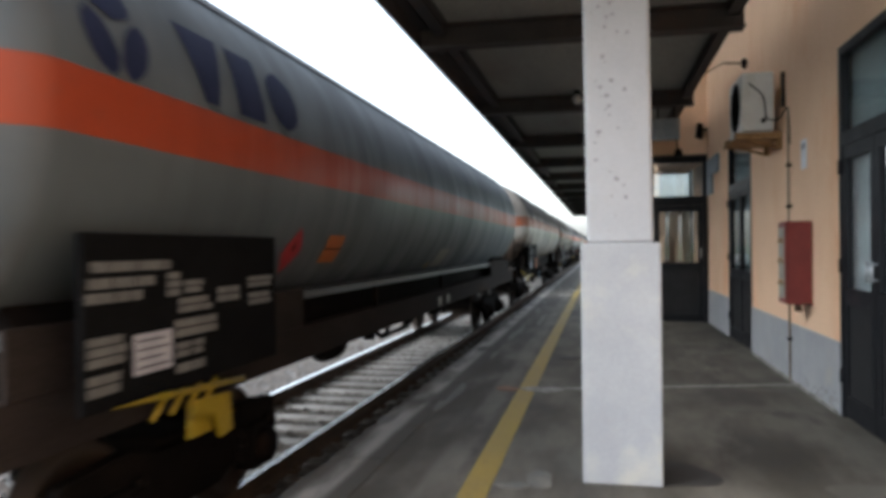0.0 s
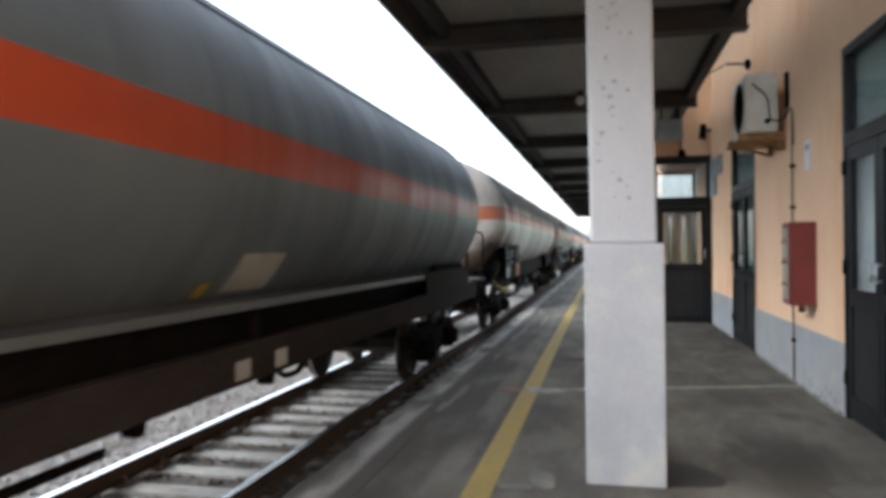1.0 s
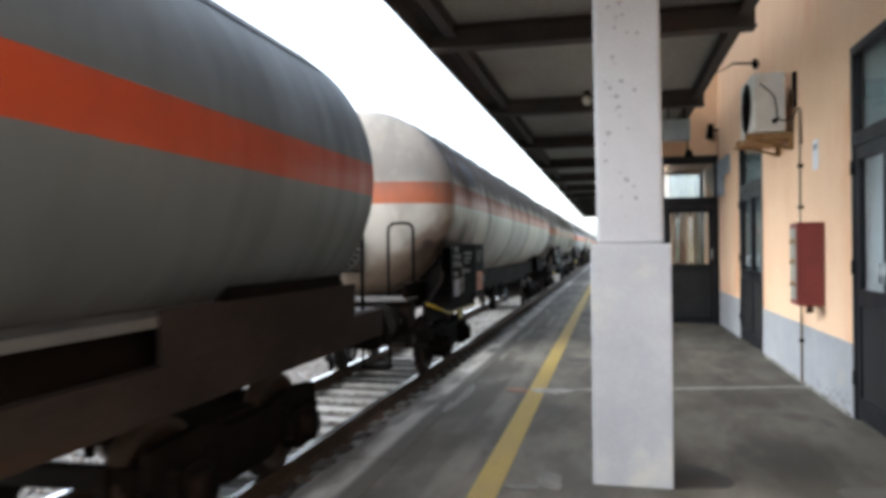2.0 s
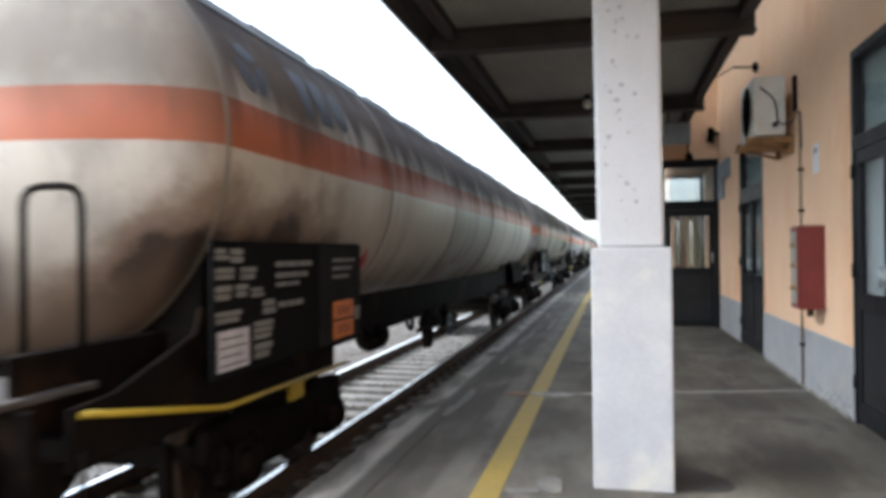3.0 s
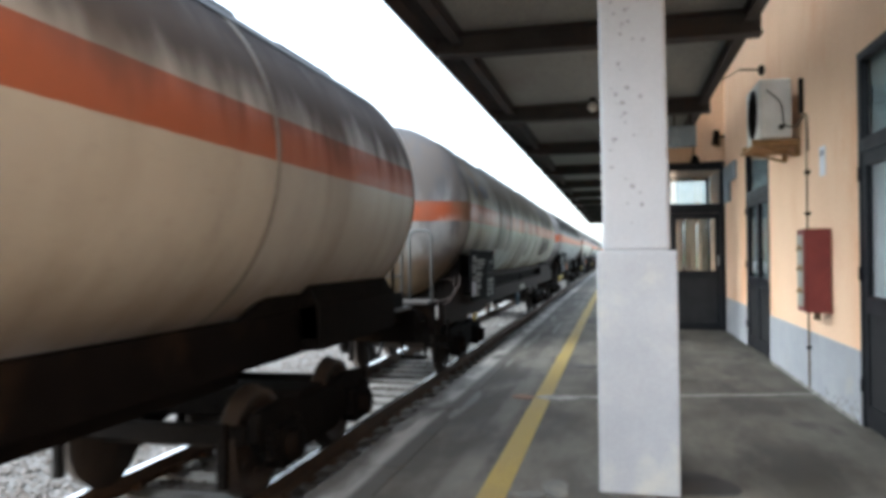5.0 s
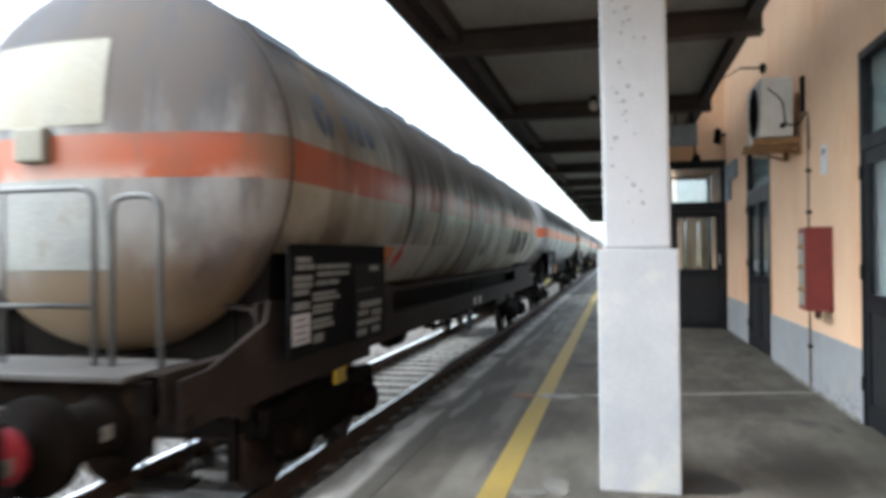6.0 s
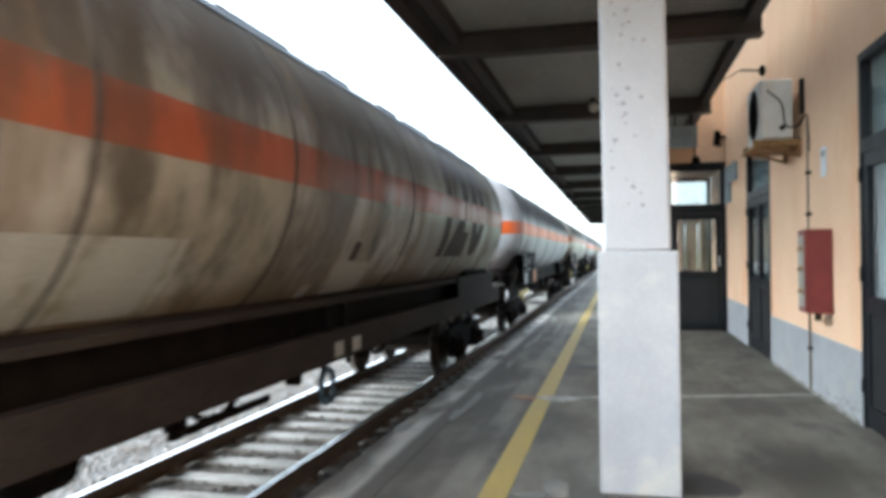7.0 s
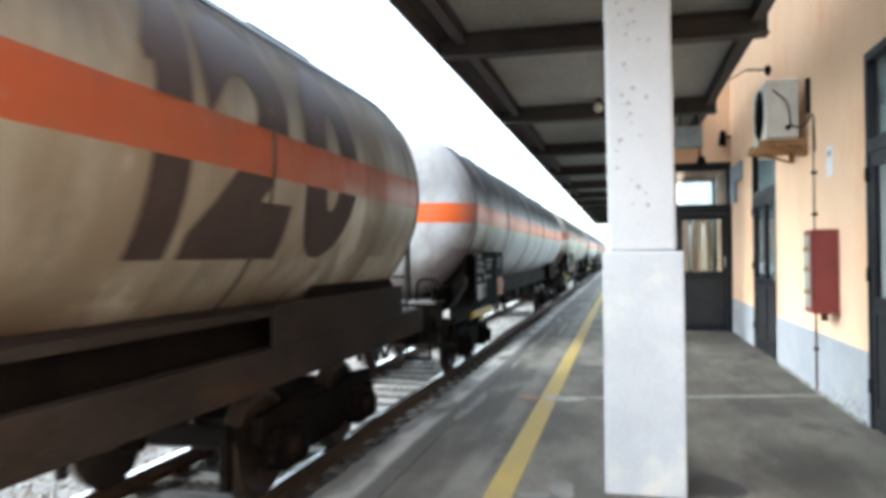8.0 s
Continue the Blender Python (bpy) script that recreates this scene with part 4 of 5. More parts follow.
# painted lines and stuck-on slips of each board: along, along, low, high; the last one is the paper notice
SLIPS = {
    "grey": [(0.1, 0.75, 1.95, 2.0), (0.08, 0.6, 1.87, 1.92), (0.06, 0.49, 1.8, 1.85), (0.72, 0.87, 1.79, 1.93), (0.89, 1.09, 1.8, 1.88), (0.83, 1.21, 1.69, 1.78), (0.79, 1.38, 1.55, 1.66),
             (0.8, 0.95, 1.44, 1.53), (0.98, 1.11, 1.44, 1.53), (0.8, 1.14, 1.36, 1.41), (0.07, 0.36, 1.49, 1.64), (0.07, 0.34, 1.35, 1.46), (1.26, 1.55, 1.72, 1.82), (1.66, 2.05, 1.79, 1.87), (1.67, 2.0, 1.67, 1.76), (0.42, 0.76, 1.41, 1.62)],
    "beige": [(-0.24, -0.08, 2.01, 2.09), (-0.06, 0.13, 1.99, 2.09), (-0.24, 0.01, 1.89, 1.97), (0.07, 0.31, 1.88, 1.97), (-0.24, -0.02, 1.76, 1.86), (0.01, 0.18, 1.77, 1.86), (0.21, 0.41, 1.76, 1.83),
              (-0.24, 0.12, 1.62, 1.7), (0.38, 0.59, 1.63, 1.74), (0.24, 0.54, 1.47, 1.6), (0.25, 0.52, 1.34, 1.45), (0.58, 1.22, 1.96, 2.0), (0.58, 1.13, 1.88, 1.92), (0.58, 1.0, 1.82, 1.85), (0.61, 1.04, 1.67, 1.71), (-0.22, 0.17, 1.33, 1.58)],
    "dirty": [(-0.04, 0.31, 1.93, 2.04), (-0.09, 0.27, 1.74, 1.9), (-0.09, 0.19, 1.64, 1.7), (0.35, 1.08, 1.94, 1.98), (0.35, 1.05, 1.88, 1.92), (0.33, 0.83, 1.81, 1.85), (0.26, 0.85, 1.68, 1.76), (0.25, 0.78, 1.58, 1.66),
              (0.24, 0.75, 1.46, 1.55), (0.26, 0.5, 1.36, 1.43), (-0.12, 0.2, 1.38, 1.61)],
}
SLIPS["silver"] = SLIPS["beige"]


def info_board(w, style, y0, y1, z0, z1, rng):
    d = part("data_board", box(B(), 1.50, 1.53, y0, y1, z0, z1, 0.01), M_BOARD, w, "black data board with white stencilled lines")
    for yy in (y0 + 0.3, y1 - 0.3):
        part("bracket", box(B(), 1.22, 1.499, yy, yy + 0.06, z0 + 0.1, z0 + 0.16), M_FRAME, d)
    x = 1.5305
    for a, b, lo, hi in SLIPS[style][:-1]:
        slip = B()
        if hi - lo > 0.07:  # a field of small lines
            n = max(2, int((hi - lo) / 0.04))
            for i in range(n):
                zt = hi - (hi - lo) * i / n
                e = b - rng.uniform(0.0, 0.25) * (b - a)
                box(slip, x, x + 0.004, a, e, zt - (hi - lo) / n * 0.8, zt)
        else:
            p = a
            while p < b - 0.03:
                q = min(b, p + rng.uniform(0.1, 0.24))
                box(slip, x, x + 0.004, p, q, lo, hi)
                p = q + 0.018
        part("stencil_line", slip, M_STENCIL, d)
    a, b, lo, hi = SLIPS[style][-1]
    note = part("notice", box(B(), x, 1.534, a, b, lo, hi), M_NOTE, d, "grubby white paper notice")
    lines = B()
    for i in range(4):
        box(lines, 1.5345, 1.536, a + 0.03, b - 0.03 - 0.05 * (i % 2), lo + 0.03 + (hi - lo) * 0.22 * i, lo + 0.04 + (hi - lo) * 0.22 * i)
    part("print", lines, M_GREYBLUE, note)
    if style != "grey":
        # a second, smaller sheet stands proud of the board
        a, b, lo, hi = (1.17, 2.03, 1.25, 1.97) if style == "dirty" else (1.36, 2.33, 1.29, 2.12)
        sh = part("side_sheet", box(B(), 1.532, 1.55, a, b, lo, hi, 0.008), M_SHEETDARK, d, "dark grey proud sheet with rounded corners")
        x = 1.5505
        if style == "dirty":
            for p, q, u, v in ((1.56, 1.82, 1.9, 1.95), (1.27, 1.89, 1.56, 1.62), (1.24, 1.5, 1.49, 1.54), (1.6, 1.88, 1.47, 1.53), (1.22, 1.86, 1.4, 1.45), (1.2, 1.45, 1.31, 1.37), (1.6, 1.84, 1.31, 1.37)):
                part("stencil_line", box(B(), x, x + 0.004, p, q, u, v), M_STENCIL, sh)
            part("red_line", box(B(), x, x + 0.004, 1.2, 1.68, 1.722, 1.736), M_BROWNNUM, sh, "thin faded red line")
        else:
            for k in range(3):
                part("stencil_line", box(B(), x, x + 0.004, 1.62, 2.16 - 0.08 * k, 1.98 - 0.07 * k, 2.01 - 0.07 * k), M_STENCIL, sh)
            p = part("hazard_plate", box(B(), x, 1.558, 1.62, 2.1, lo + 0.03, lo + 0.35, 0.004), M_PLATE, sh, "orange hazard plate")
            part("plate_line", box(B(), 1.5585, 1.561, 1.625, 2.095, lo + 0.18, lo + 0.2), M_BLACK, p)
            for u in (lo + 0.07, lo + 0.23):
                for k in range(3):
                    part("code_bar", box(B(), 1.5585, 1.5605, 1.7 + 0.11 * k, 1.78 + 0.11 * k, u, u + 0.08), M_PLATEMARK, p)
            part("white_slip", box(B(), x, x + 0.004, 2.13, 2.28, lo + 0.16, lo + 0.28), M_STENCIL, sh)
    return d


def diamond(tank, y, h, s):
    d = part("hazard_label", decal(B(), [(y - s, h), (y, h - s), (y + s, h), (y, h + s)], 0.008), M_LABEL_RED, tank, "red diamond hazard label")
    part("flame_mark", decal(B(), [(y - s * 0.2, h), (y, h - s * 0.1), (y + s * 0.2, h), (y, h + s * 0.5)], 0.0095), M_BLACK, d)


def logo(tank, y, h, s, letters, material):
    """Round mark of three blades, then three block shapes in place of lettering."""
    for k in range(3):
        a = math.tau * k / 3 + math.pi / 2
        pts = []
        for k2 in range(10):
            q = k2 * math.tau / 10
            u, v = 0.62 + 0.4 * math.cos(q), 0.72 * math.sin(q)
            pts.append((y + s * (u * math.cos(a) - v * math.sin(a)), h + s * (u * math.sin(a) + v * math.cos(a))))
        part("logo_blade", decal(B(), pts, 0.007), material, tank, "dark blue logo blade")
    (a, z), n = letters[0], len(letters)
    b, t = letters[1]
    w2 = (b - a) / 3.3
    part("logo_block", decal(B(), [(a + w2 * 0.35, z), (a + w2 * 0.65, z), (a + w2, t), (a, t)], 0.007), material, tank, "blue wedge shape")
    part("logo_block", decal(B(), rect(a + w2 * 1.2, a + w2 * 2.0, z, t), 0.007), material, tank, "blue bar shape")
    c, hm, r = a + w2 * 2.75, (z + t) / 2, (t - z) / 2
    part("logo_block", decal(B(), [(c + w2 * 0.5 * math.cos(k * math.tau / 12), hm + r * math.sin(k * math.tau / 12)) for k in range(12)], 0.007), material, tank, "blue round shape")


def wagon(label, length, material, style, seed):
    """Pressure-gas tank wagon. Its origin is on the track's axis at rail height, below the start of the barrel."""
    rng = random.Random(seed)
    w = thing("tank_wagon", (0, 0, 0), label, "tank wagon", "tank wagons of the goods train")
    tank = barrel(w, length, material, {"grey": [], "dirty": [0.02, 3.4, 4.8, 7.0, 10.34, 13.45, length - 0.02]}.get(style, [0.02, 3.63, 7.12, 10.75, 14.46, length - 0.02]), rng)
    boxy = style in ("grey", "dirty")
    z0, z1, lat = (1.06, 1.36, 1.24) if boxy else (1.17, 1.56, 1.03)
    for sx in (-1, 1):
        x = sx * lat
        channel = [(x, z0), (x, z1), (x - sx * 0.11, z1), (x - sx * 0.11, z1 - 0.018), (x - sx * 0.02, z1 - 0.018), (x - sx * 0.02, z0 + 0.018), (x - sx * 0.11, z0 + 0.018), (x - sx * 0.11, z0)]
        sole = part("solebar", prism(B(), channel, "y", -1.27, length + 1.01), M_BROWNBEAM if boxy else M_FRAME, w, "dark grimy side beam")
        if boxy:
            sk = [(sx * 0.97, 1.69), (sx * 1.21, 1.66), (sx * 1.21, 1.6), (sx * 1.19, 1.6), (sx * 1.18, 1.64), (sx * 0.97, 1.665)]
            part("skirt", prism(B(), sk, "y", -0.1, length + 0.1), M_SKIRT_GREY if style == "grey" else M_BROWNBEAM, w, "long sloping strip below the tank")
            # dark sheet added behind the slot below the tank to keep it dark
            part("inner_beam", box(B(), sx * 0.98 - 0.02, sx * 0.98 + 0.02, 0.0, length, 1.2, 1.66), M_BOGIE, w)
            for a, b in ((-0.1, 3.3), (length - 3.3, length + 0.1)):
                pl = B()
                box(pl, min(x, x - sx * 0.03), max(x, x - sx * 0.03), a, b, z1 + 0.002, 1.70, 0.004)
                part("side_plate", pl, M_BROWNBEAM, w)
        else:
            for a, b in ((0.1, 3.4), (length - 3.4, length - 0.1)):
                pl = B()
                prism(pl, [(a, z1 + 0.002), (b, z1 + 0.002), (b - 0.7, 1.78), (a + 0.7, 1.8)], "x", sx * 1.0 - 0.02, sx * 1.0 + 0.02)
                part("saddle_plate", pl, M_BOGIE, w)
        if boxy:
            for yy in ((8.88, 9.54) if style == "grey" else (8.34, 8.83)):
                part("label_plate", box(B(), sx * 1.242 - 0.002, sx * 1.242 + 0.003, yy, yy + 0.22, 1.1, 1.24), M_PATCH, sole, "small pale plate")
            for yy in ((5.5, 9.2) if style == "grey" else (8.18, 8.62)):
                part("stay", box(B(), sx * 1.21 - 0.02, sx * 1.21 + 0.02, yy, yy + 0.13, 1.362, 1.598), M_FRAME, w)
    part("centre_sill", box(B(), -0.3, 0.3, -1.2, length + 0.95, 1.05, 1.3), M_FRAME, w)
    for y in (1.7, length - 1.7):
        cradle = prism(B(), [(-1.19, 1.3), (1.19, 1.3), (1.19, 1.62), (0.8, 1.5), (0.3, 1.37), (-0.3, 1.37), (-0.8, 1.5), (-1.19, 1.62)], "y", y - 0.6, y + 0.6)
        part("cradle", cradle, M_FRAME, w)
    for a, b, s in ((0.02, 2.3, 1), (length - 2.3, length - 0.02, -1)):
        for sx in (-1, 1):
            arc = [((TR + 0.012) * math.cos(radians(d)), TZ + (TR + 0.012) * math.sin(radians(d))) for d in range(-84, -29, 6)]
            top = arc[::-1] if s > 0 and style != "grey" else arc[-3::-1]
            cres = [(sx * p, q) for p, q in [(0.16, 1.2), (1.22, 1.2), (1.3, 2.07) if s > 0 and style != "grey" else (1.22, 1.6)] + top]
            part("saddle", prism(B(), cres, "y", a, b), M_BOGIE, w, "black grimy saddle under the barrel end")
            e = a if s > 0 else b
            if s < 0 or style == "grey":
                continue
            gus = [(e - s * 1.22, 1.0), (e + s * 2.2, 1.0), (e + s * 2.2, 1.6), (e - s * 0.06, 1.72), (e - s * 0.12, 1.56), (e - s * 0.9, 1.33), (e - s * 1.22, 1.31)]
            part("end_gusset", prism(B(), gus, "x", sx * 1.3 - 0.02, sx * 1.3 + 0.02), M_BROWNBEAM if boxy else M_FRAME, w, "brown-black stiffening plate")
    for s, y in ((-1, -1.28), (1, length + 1.02)):
        part("headstock", box(B(), -1.2, 1.2, min(y, y + s * 0.06), max(y, y + s * 0.06), 0.88, 1.32, 0.01), M_FRAME, w)
        part("end_deck", box(B(), -1.1, 1.1, min(y + s * 0.16, y - s * 0.55), max(y + s * 0.16, y - s * 0.55), 1.325, 1.365, 0.008), M_DECK, w, "grey worn deck plate")
        for x in (-0.875, 0.875):
            buffer(w, x, y + s * 0.06, s, M_BUFFER if s > 0 else M_BOGIE)
        hook = B()
        prism(hook, [(y + s * 0.06, 0.98), (y + s * 0.3, 0.98), (y + s * 0.42, 1.1), (y + s * 0.36, 1.2), (y + s * 0.3, 1.1), (y + s * 0.06, 1.12)], "x", -0.04, 0.04)
        part("coupling_hook", hook, M_BOGIE, w)
        if s < 0:
            link = B()
            pipe(link, [(0.05, y - 0.3, 1.1), (0.05, y - 0.7, 0.85), (0.05, y - 1.2, 0.9), (-0.05, y - 1.2, 0.9), (-0.05, y - 0.7, 0.85), (-0.05, y - 0.3, 1.1)], 0.025)
            part("screw_coupling", link, M_BOGIE, w)
        hose = B()
        pipe(hose, [(0.45, y + s * 0.05, 0.95), (0.45, y + s * 0.3, 0.8), (0.42, y + s * 0.45, 0.5), (0.4, y + s * 0.6, 0.75)], 0.03)
        part("brake_hose", hose, M_BLACK, w)
        for x0, x1, top in ((0.66, 1.04, 2.44) if style == "beige" else (0.73, 1.08, 1.7 if style == "silver" else 2.44), (-1.0, 0.25 if style == "beige" else 0.6, 2.5)):
            hr = B()
            yy = y - s * (0.5 if style == "beige" else 0.23)
            pipe(hr, [(x0, yy, 1.36), (x0, yy, top), (x1, yy, top), (x1, yy, 1.36)], 0.022)
            if x0 < 0:
                rod(hr, (x0, yy, 1.74), (x1, yy, 1.74), 0.018)
                rod(hr, (-0.1, yy, 1.36), (-0.1, yy, top), 0.018)
            part("end_handrail", hr, M_SKIRT_GREY if style == "dirty" else M_BOGIE, w, "dark steel handrail hoop")
        for x in (-1.2, 1.2):
            st = B()
            for dx in (-0.16, 0.16):
                rod(st, (x + dx, y - s * 0.1, 0.68), (x + dx, y - s * 0.1, 1.1), 0.016)
            for z in (0.68,):
                box(st, x - 0.17, x + 0.17, y - s * 0.1 - 0.1, y - s * 0.1 + 0.1, z, z + 0.03)
            part("shunter_step", st, M_BOGIE, w)
    for y in (1.8, length - 1.8):
        b = new("bogie", BOGIE_ME)
        b.parent, b.location = w, (0, y, 0)
        for pname, me, places in BOGIE_PARTS:
            for at in places:
                o = new(pname, me)
                o.parent, o.location = b, at
        for dy in (-0.9, 0.9):
            ws = new("wheelset", WHEEL_ME)
            ws.parent, ws.location = b, (0, dy, 0.46)
    part("brake_rod", rod(B(), (0.2, 3.0, 0.95), (0.2, length - 3.0, 0.95), 0.03), M_BOGIE, w)
    part("brake_pipe", rod(B(), (-0.35, 3.0, 0.9), (-0.35, length - 3.0, 0.9), 0.025), M_BOGIE, w)
    for y in (length * 0.42, length * 0.62):
        res = B()
        lathe(res, [(y - 0.5, 0.05), (y - 0.46, 0.17), (y + 0.46, 0.17), (y + 0.5, 0.05)], "y", 18, (-0.3, 0, 0.85))
        part("air_reservoir", res, M_BOGIE, w)
    if style == "beige":
        hangers, loops = [(7.33, 0.33, 0.5), (8.62, 0.26, 0.72)], [(4.3, 0.5, 0.95), (6.12, 0.42, 0.93)]
        part("side_rail", box(B(), 0.82, 0.9, 3.2, length - 3.2, 1.04, 1.19, 0.01), M_FRAME, w)
        part("brake_gear", lathe(B(), [(7.6, 0.06), (7.7, 0.13), (8.4, 0.14), (8.5, 0.07), (8.7, 0.05)], "y", 16, (0.8, 0, 0.88)), M_BOGIE, w)
    else:
        part("brake_beam", box(B(), 0.8, 0.87, 3.2, 9.4, 0.93, 1.08, 0.012), M_BOGIE, w)
        hangers, loops = [(y, 0.16, 0.86) for y in (6.2, 8.1, 10.0, 12.6)], [(y + 0.1, 0.9, 0.88) for y in (6.2, 10.0)]
    for y, wide, low in hangers:
        hang = B()
        prism(hang, [(y - 0.06, 1.2), (y + wide + 0.06, 1.2), (y + wide, 1.02), (y + wide * 0.85, low), (y + wide * 0.2, low), (y, 1.02)], "x", 0.82, 0.95)
        bmesh.ops.bevel(hang, geom=hang.edges[:], offset=0.01, segments=1, affect="EDGES")
        part("brake_hanger", hang, M_BOGIE, w)
    for y, wide, low in loops:
        part("air_hose", pipe(B(), [(0.9, y, 1.12), (0.93, y + wide * 0.25, low), (0.93, y + wide * 0.7, low - 0.02), (0.9, y + wide, 1.12)], 0.03), M_BOGIE, w)
    part("release_lever", box(B(), 1.0, 1.04, length * 0.35, length * 0.35 + 1.4, 0.86, 0.92, 0.01), M_BOGIE, w)
    part("brake_cylinder", lathe(B(), [(0, 0.1), (0.05, 0.2), (0.4, 0.2), (0.45, 0.06), (0.9, 0.05)], "y", 18, (0.55, length * 0.3, 0.88)), M_BOGIE, w)
    if style in ("dirty", "beige"):
        yc = 8.36 if style == "dirty" else 8.0
        part("valve_ring", pipe(B(), [(1.15, yc + 0.16 * math.cos(k * 0.55), 0.83 + 0.16 * math.sin(k * 0.55)) for k in range(12)], 0.03), M_HOSE, w, "dull blue ring under the side beam")
        part("ring_bracket", box(B(), 1.1, 1.14, yc - 0.04, yc + 0.04, 0.95, 1.07), M_BOGIE, w)
    info_board(w, style, {"grey": 0.04, "dirty": -0.15}.get(style, -0.27), 2.1 if style in ("grey", "dirty") else 2.35, 1.28, 2.14, rng)
    if style in ("grey", "beige"):
        yr = B()
        if style == "beige":
            pipe(yr, [(1.34, -1.16, 1.28), (1.36, 0.17, 1.04), (1.36, 2.4, 1.01)], 0.02)
        else:
            pipe(yr, [(1.36, 0.48, 1.245), (1.36, 1.1, 1.19), (1.36, 1.9, 1.14)], 0.022)
            for k in range(4):
                rod(yr, (1.35, 0.84 + 0.19 * k, 1.08), (1.35, 0.98 + 0.19 * k, 1.2), 0.018, 8)
            prism(yr, [(1.28, 1.1), (1.72, 1.08), (1.76, 0.82), (1.6, 0.8), (1.52, 0.98), (1.28, 1.02)], "x", 1.33, 1.36)
        part("handrail", yr, M_RAIL_YELLOW, w, "yellow painted handrail below the board")
    if style == "silver":
        part("step_board", box(B(), 1.3, 1.37, 0.2, 2.0, 0.98, 1.1, 0.008), M_RAIL_YELLOW, w, "dull yellow painted rail below the board")
    jack = B()
    box(jack, 1.245, 1.29, 1.35, 1.6, 0.84, 1.05, 0.01)
    part("jacking_pad", jack, M_RAIL_YELLOW, w, "yellow painted jacking pad")
    if style == "grey":
        logo(tank, 0.44, 0.36, 0.26, ((1.08, 0.15), (2.76, 0.62)), M_BLUE)
        diamond(tank, 2.95, -0.78, 0.2)
        p = part("hazard_plate", decal(B(), rect(3.68, 4.12, -0.9, -0.64), 0.008), M_PLATE, tank, "orange hazard plate")
        part("plate_line", decal(B(), rect(3.68, 4.12, -0.777, -0.763), 0.0095), M_BLACK, p)
        part("pale_patch", decal(B(), rect(8.97, 9.7, -1.08, -0.79), 0.006), M_PATCH, tank, "pale patch")
        part("yellow_mark", decal(B(), rect(8.6, 8.75, -1.1, -1.0), 0.006), M_RAIL_YELLOW, tank)
    elif style == "beige":
        logo(tank, 0.55, 0.55, 0.2, ((1.3, 0.35), (2.45, 0.76)), M_GREYBLUE)
        diamond(tank, 3.24, -0.9, 0.19)
        flange = lathe(B(), [(-0.62, 0.02), (-0.62, 0.3), (-0.56, 0.3), (-0.56, 0.4), (-0.4, 0.4)], "y", 32, (-0.24, 0.02, -0.68))
        mh = part("manhole", flange, M_SILVER, tank, "round bolted manhole cover")
        for k in range(24):
            a = k * math.tau / 24
            part("bolt", rod(B(), (-0.24 + 0.355 * math.cos(a), -0.6, -0.68 + 0.355 * math.sin(a)), (-0.24 + 0.355 * math.cos(a), -0.53, -0.68 + 0.355 * math.sin(a)), 0.022, 6), M_BOGIE, mh)
        part("pale_patch", decal(B(), rect(7.9, 8.9, -1.25, -0.97), 0.006), M_PATCH, tank, "pale patch")
    elif style == "dirty":
        logo(tank, 0.78, 0.42, 0.2, ((1.25, 0.28), (2.12, 0.53)), M_GREYBLUE)
        part("pale_patch", decal(B(), rect(2.4, 5.75, -1.1, -0.65), 0.006), M_PALE, tank, "paler wiped patch along the side")
        diamond(tank, 3.38, -0.8, 0.16)
        p = part("hazard_plate", decal(B(), rect(2.62, 3.08, -0.95, -0.68), 0.009), M_PLATE, tank, "orange hazard plate")
        part("plate_line", decal(B(), rect(2.62, 3.08, -0.822, -0.81), 0.0105), M_BLACK, p)
        part("head_patch", decal(B(), rect(-0.79, 0.27, 0.195, 0.84), 0.006, on_head), M_HEADYELLOW, tank, "yellowish square patch")
        part("head_patch", decal(B(), rect(-0.72, 0.27, -0.86, -0.195), 0.006, on_head), M_HEADPATCH, tank, "whitish square patch")
        number_120(-0.775, 1.62, tank)
        for y0, y1, h0, h1 in ((8.48, 9.4, -1.14, -0.82), (7.9, 8.12, -1.14, -1.02), (10.06, 10.55, -0.95, -0.76)):
            part("pale_patch", decal(B(), rect(y0, y1, h0, h1), 0.006), M_PATCH, tank, "pale patch")
        part("dark_mark", decal(B(), rect(8.62, 8.8, -0.8, -0.62), 0.006), M_BROWNNUM, tank, "small dark mark")
        part("pale_patch", decal(B(), rect(15.9, 16.8, -1.13, -0.76), 0.006), M_PATCH, tank, "pale patch")
    part("tail_lamp_box", box(B(), -0.43, -0.17, -0.62, -0.45, -0.04, 0.21, 0.02), M_HEADYELLOW, tank, "grubby pale lamp box")
    return w


GREY = wagon("grey tank wagon with an orange band, fairly clean", 18.1, T_GREY, "grey", 1)
BEIGE = wagon("beige tank wagon with an orange band and sooty crown", 18.1, T_BEIGE, "beige", 2)
DIRTY = wagon("dirt-streaked beige tank wagon marked 120, orange band", 17.2, T_DIRTY, "dirty", 3)
SILVER = wagon("silvery tank wagon with an orange band, sooty crown", 17.6, T_SILVER, "silver", 4)
TRAIN = [(GREY, 2.9), (BEIGE, 24.95), (DIRTY, 46.5), (SILVER, 67.3)]
TRAIN += [(copy_thing(BEIGE, pose(0, 0, 0)), 88.6), (copy_thing(SILVER, pose(0, 0, 0)), 110.3), (copy_thing(DIRTY, pose(0, 0, 0)), 131.6),
          (copy_thing(GREY, pose(0, 0, 0)), 152.6)]


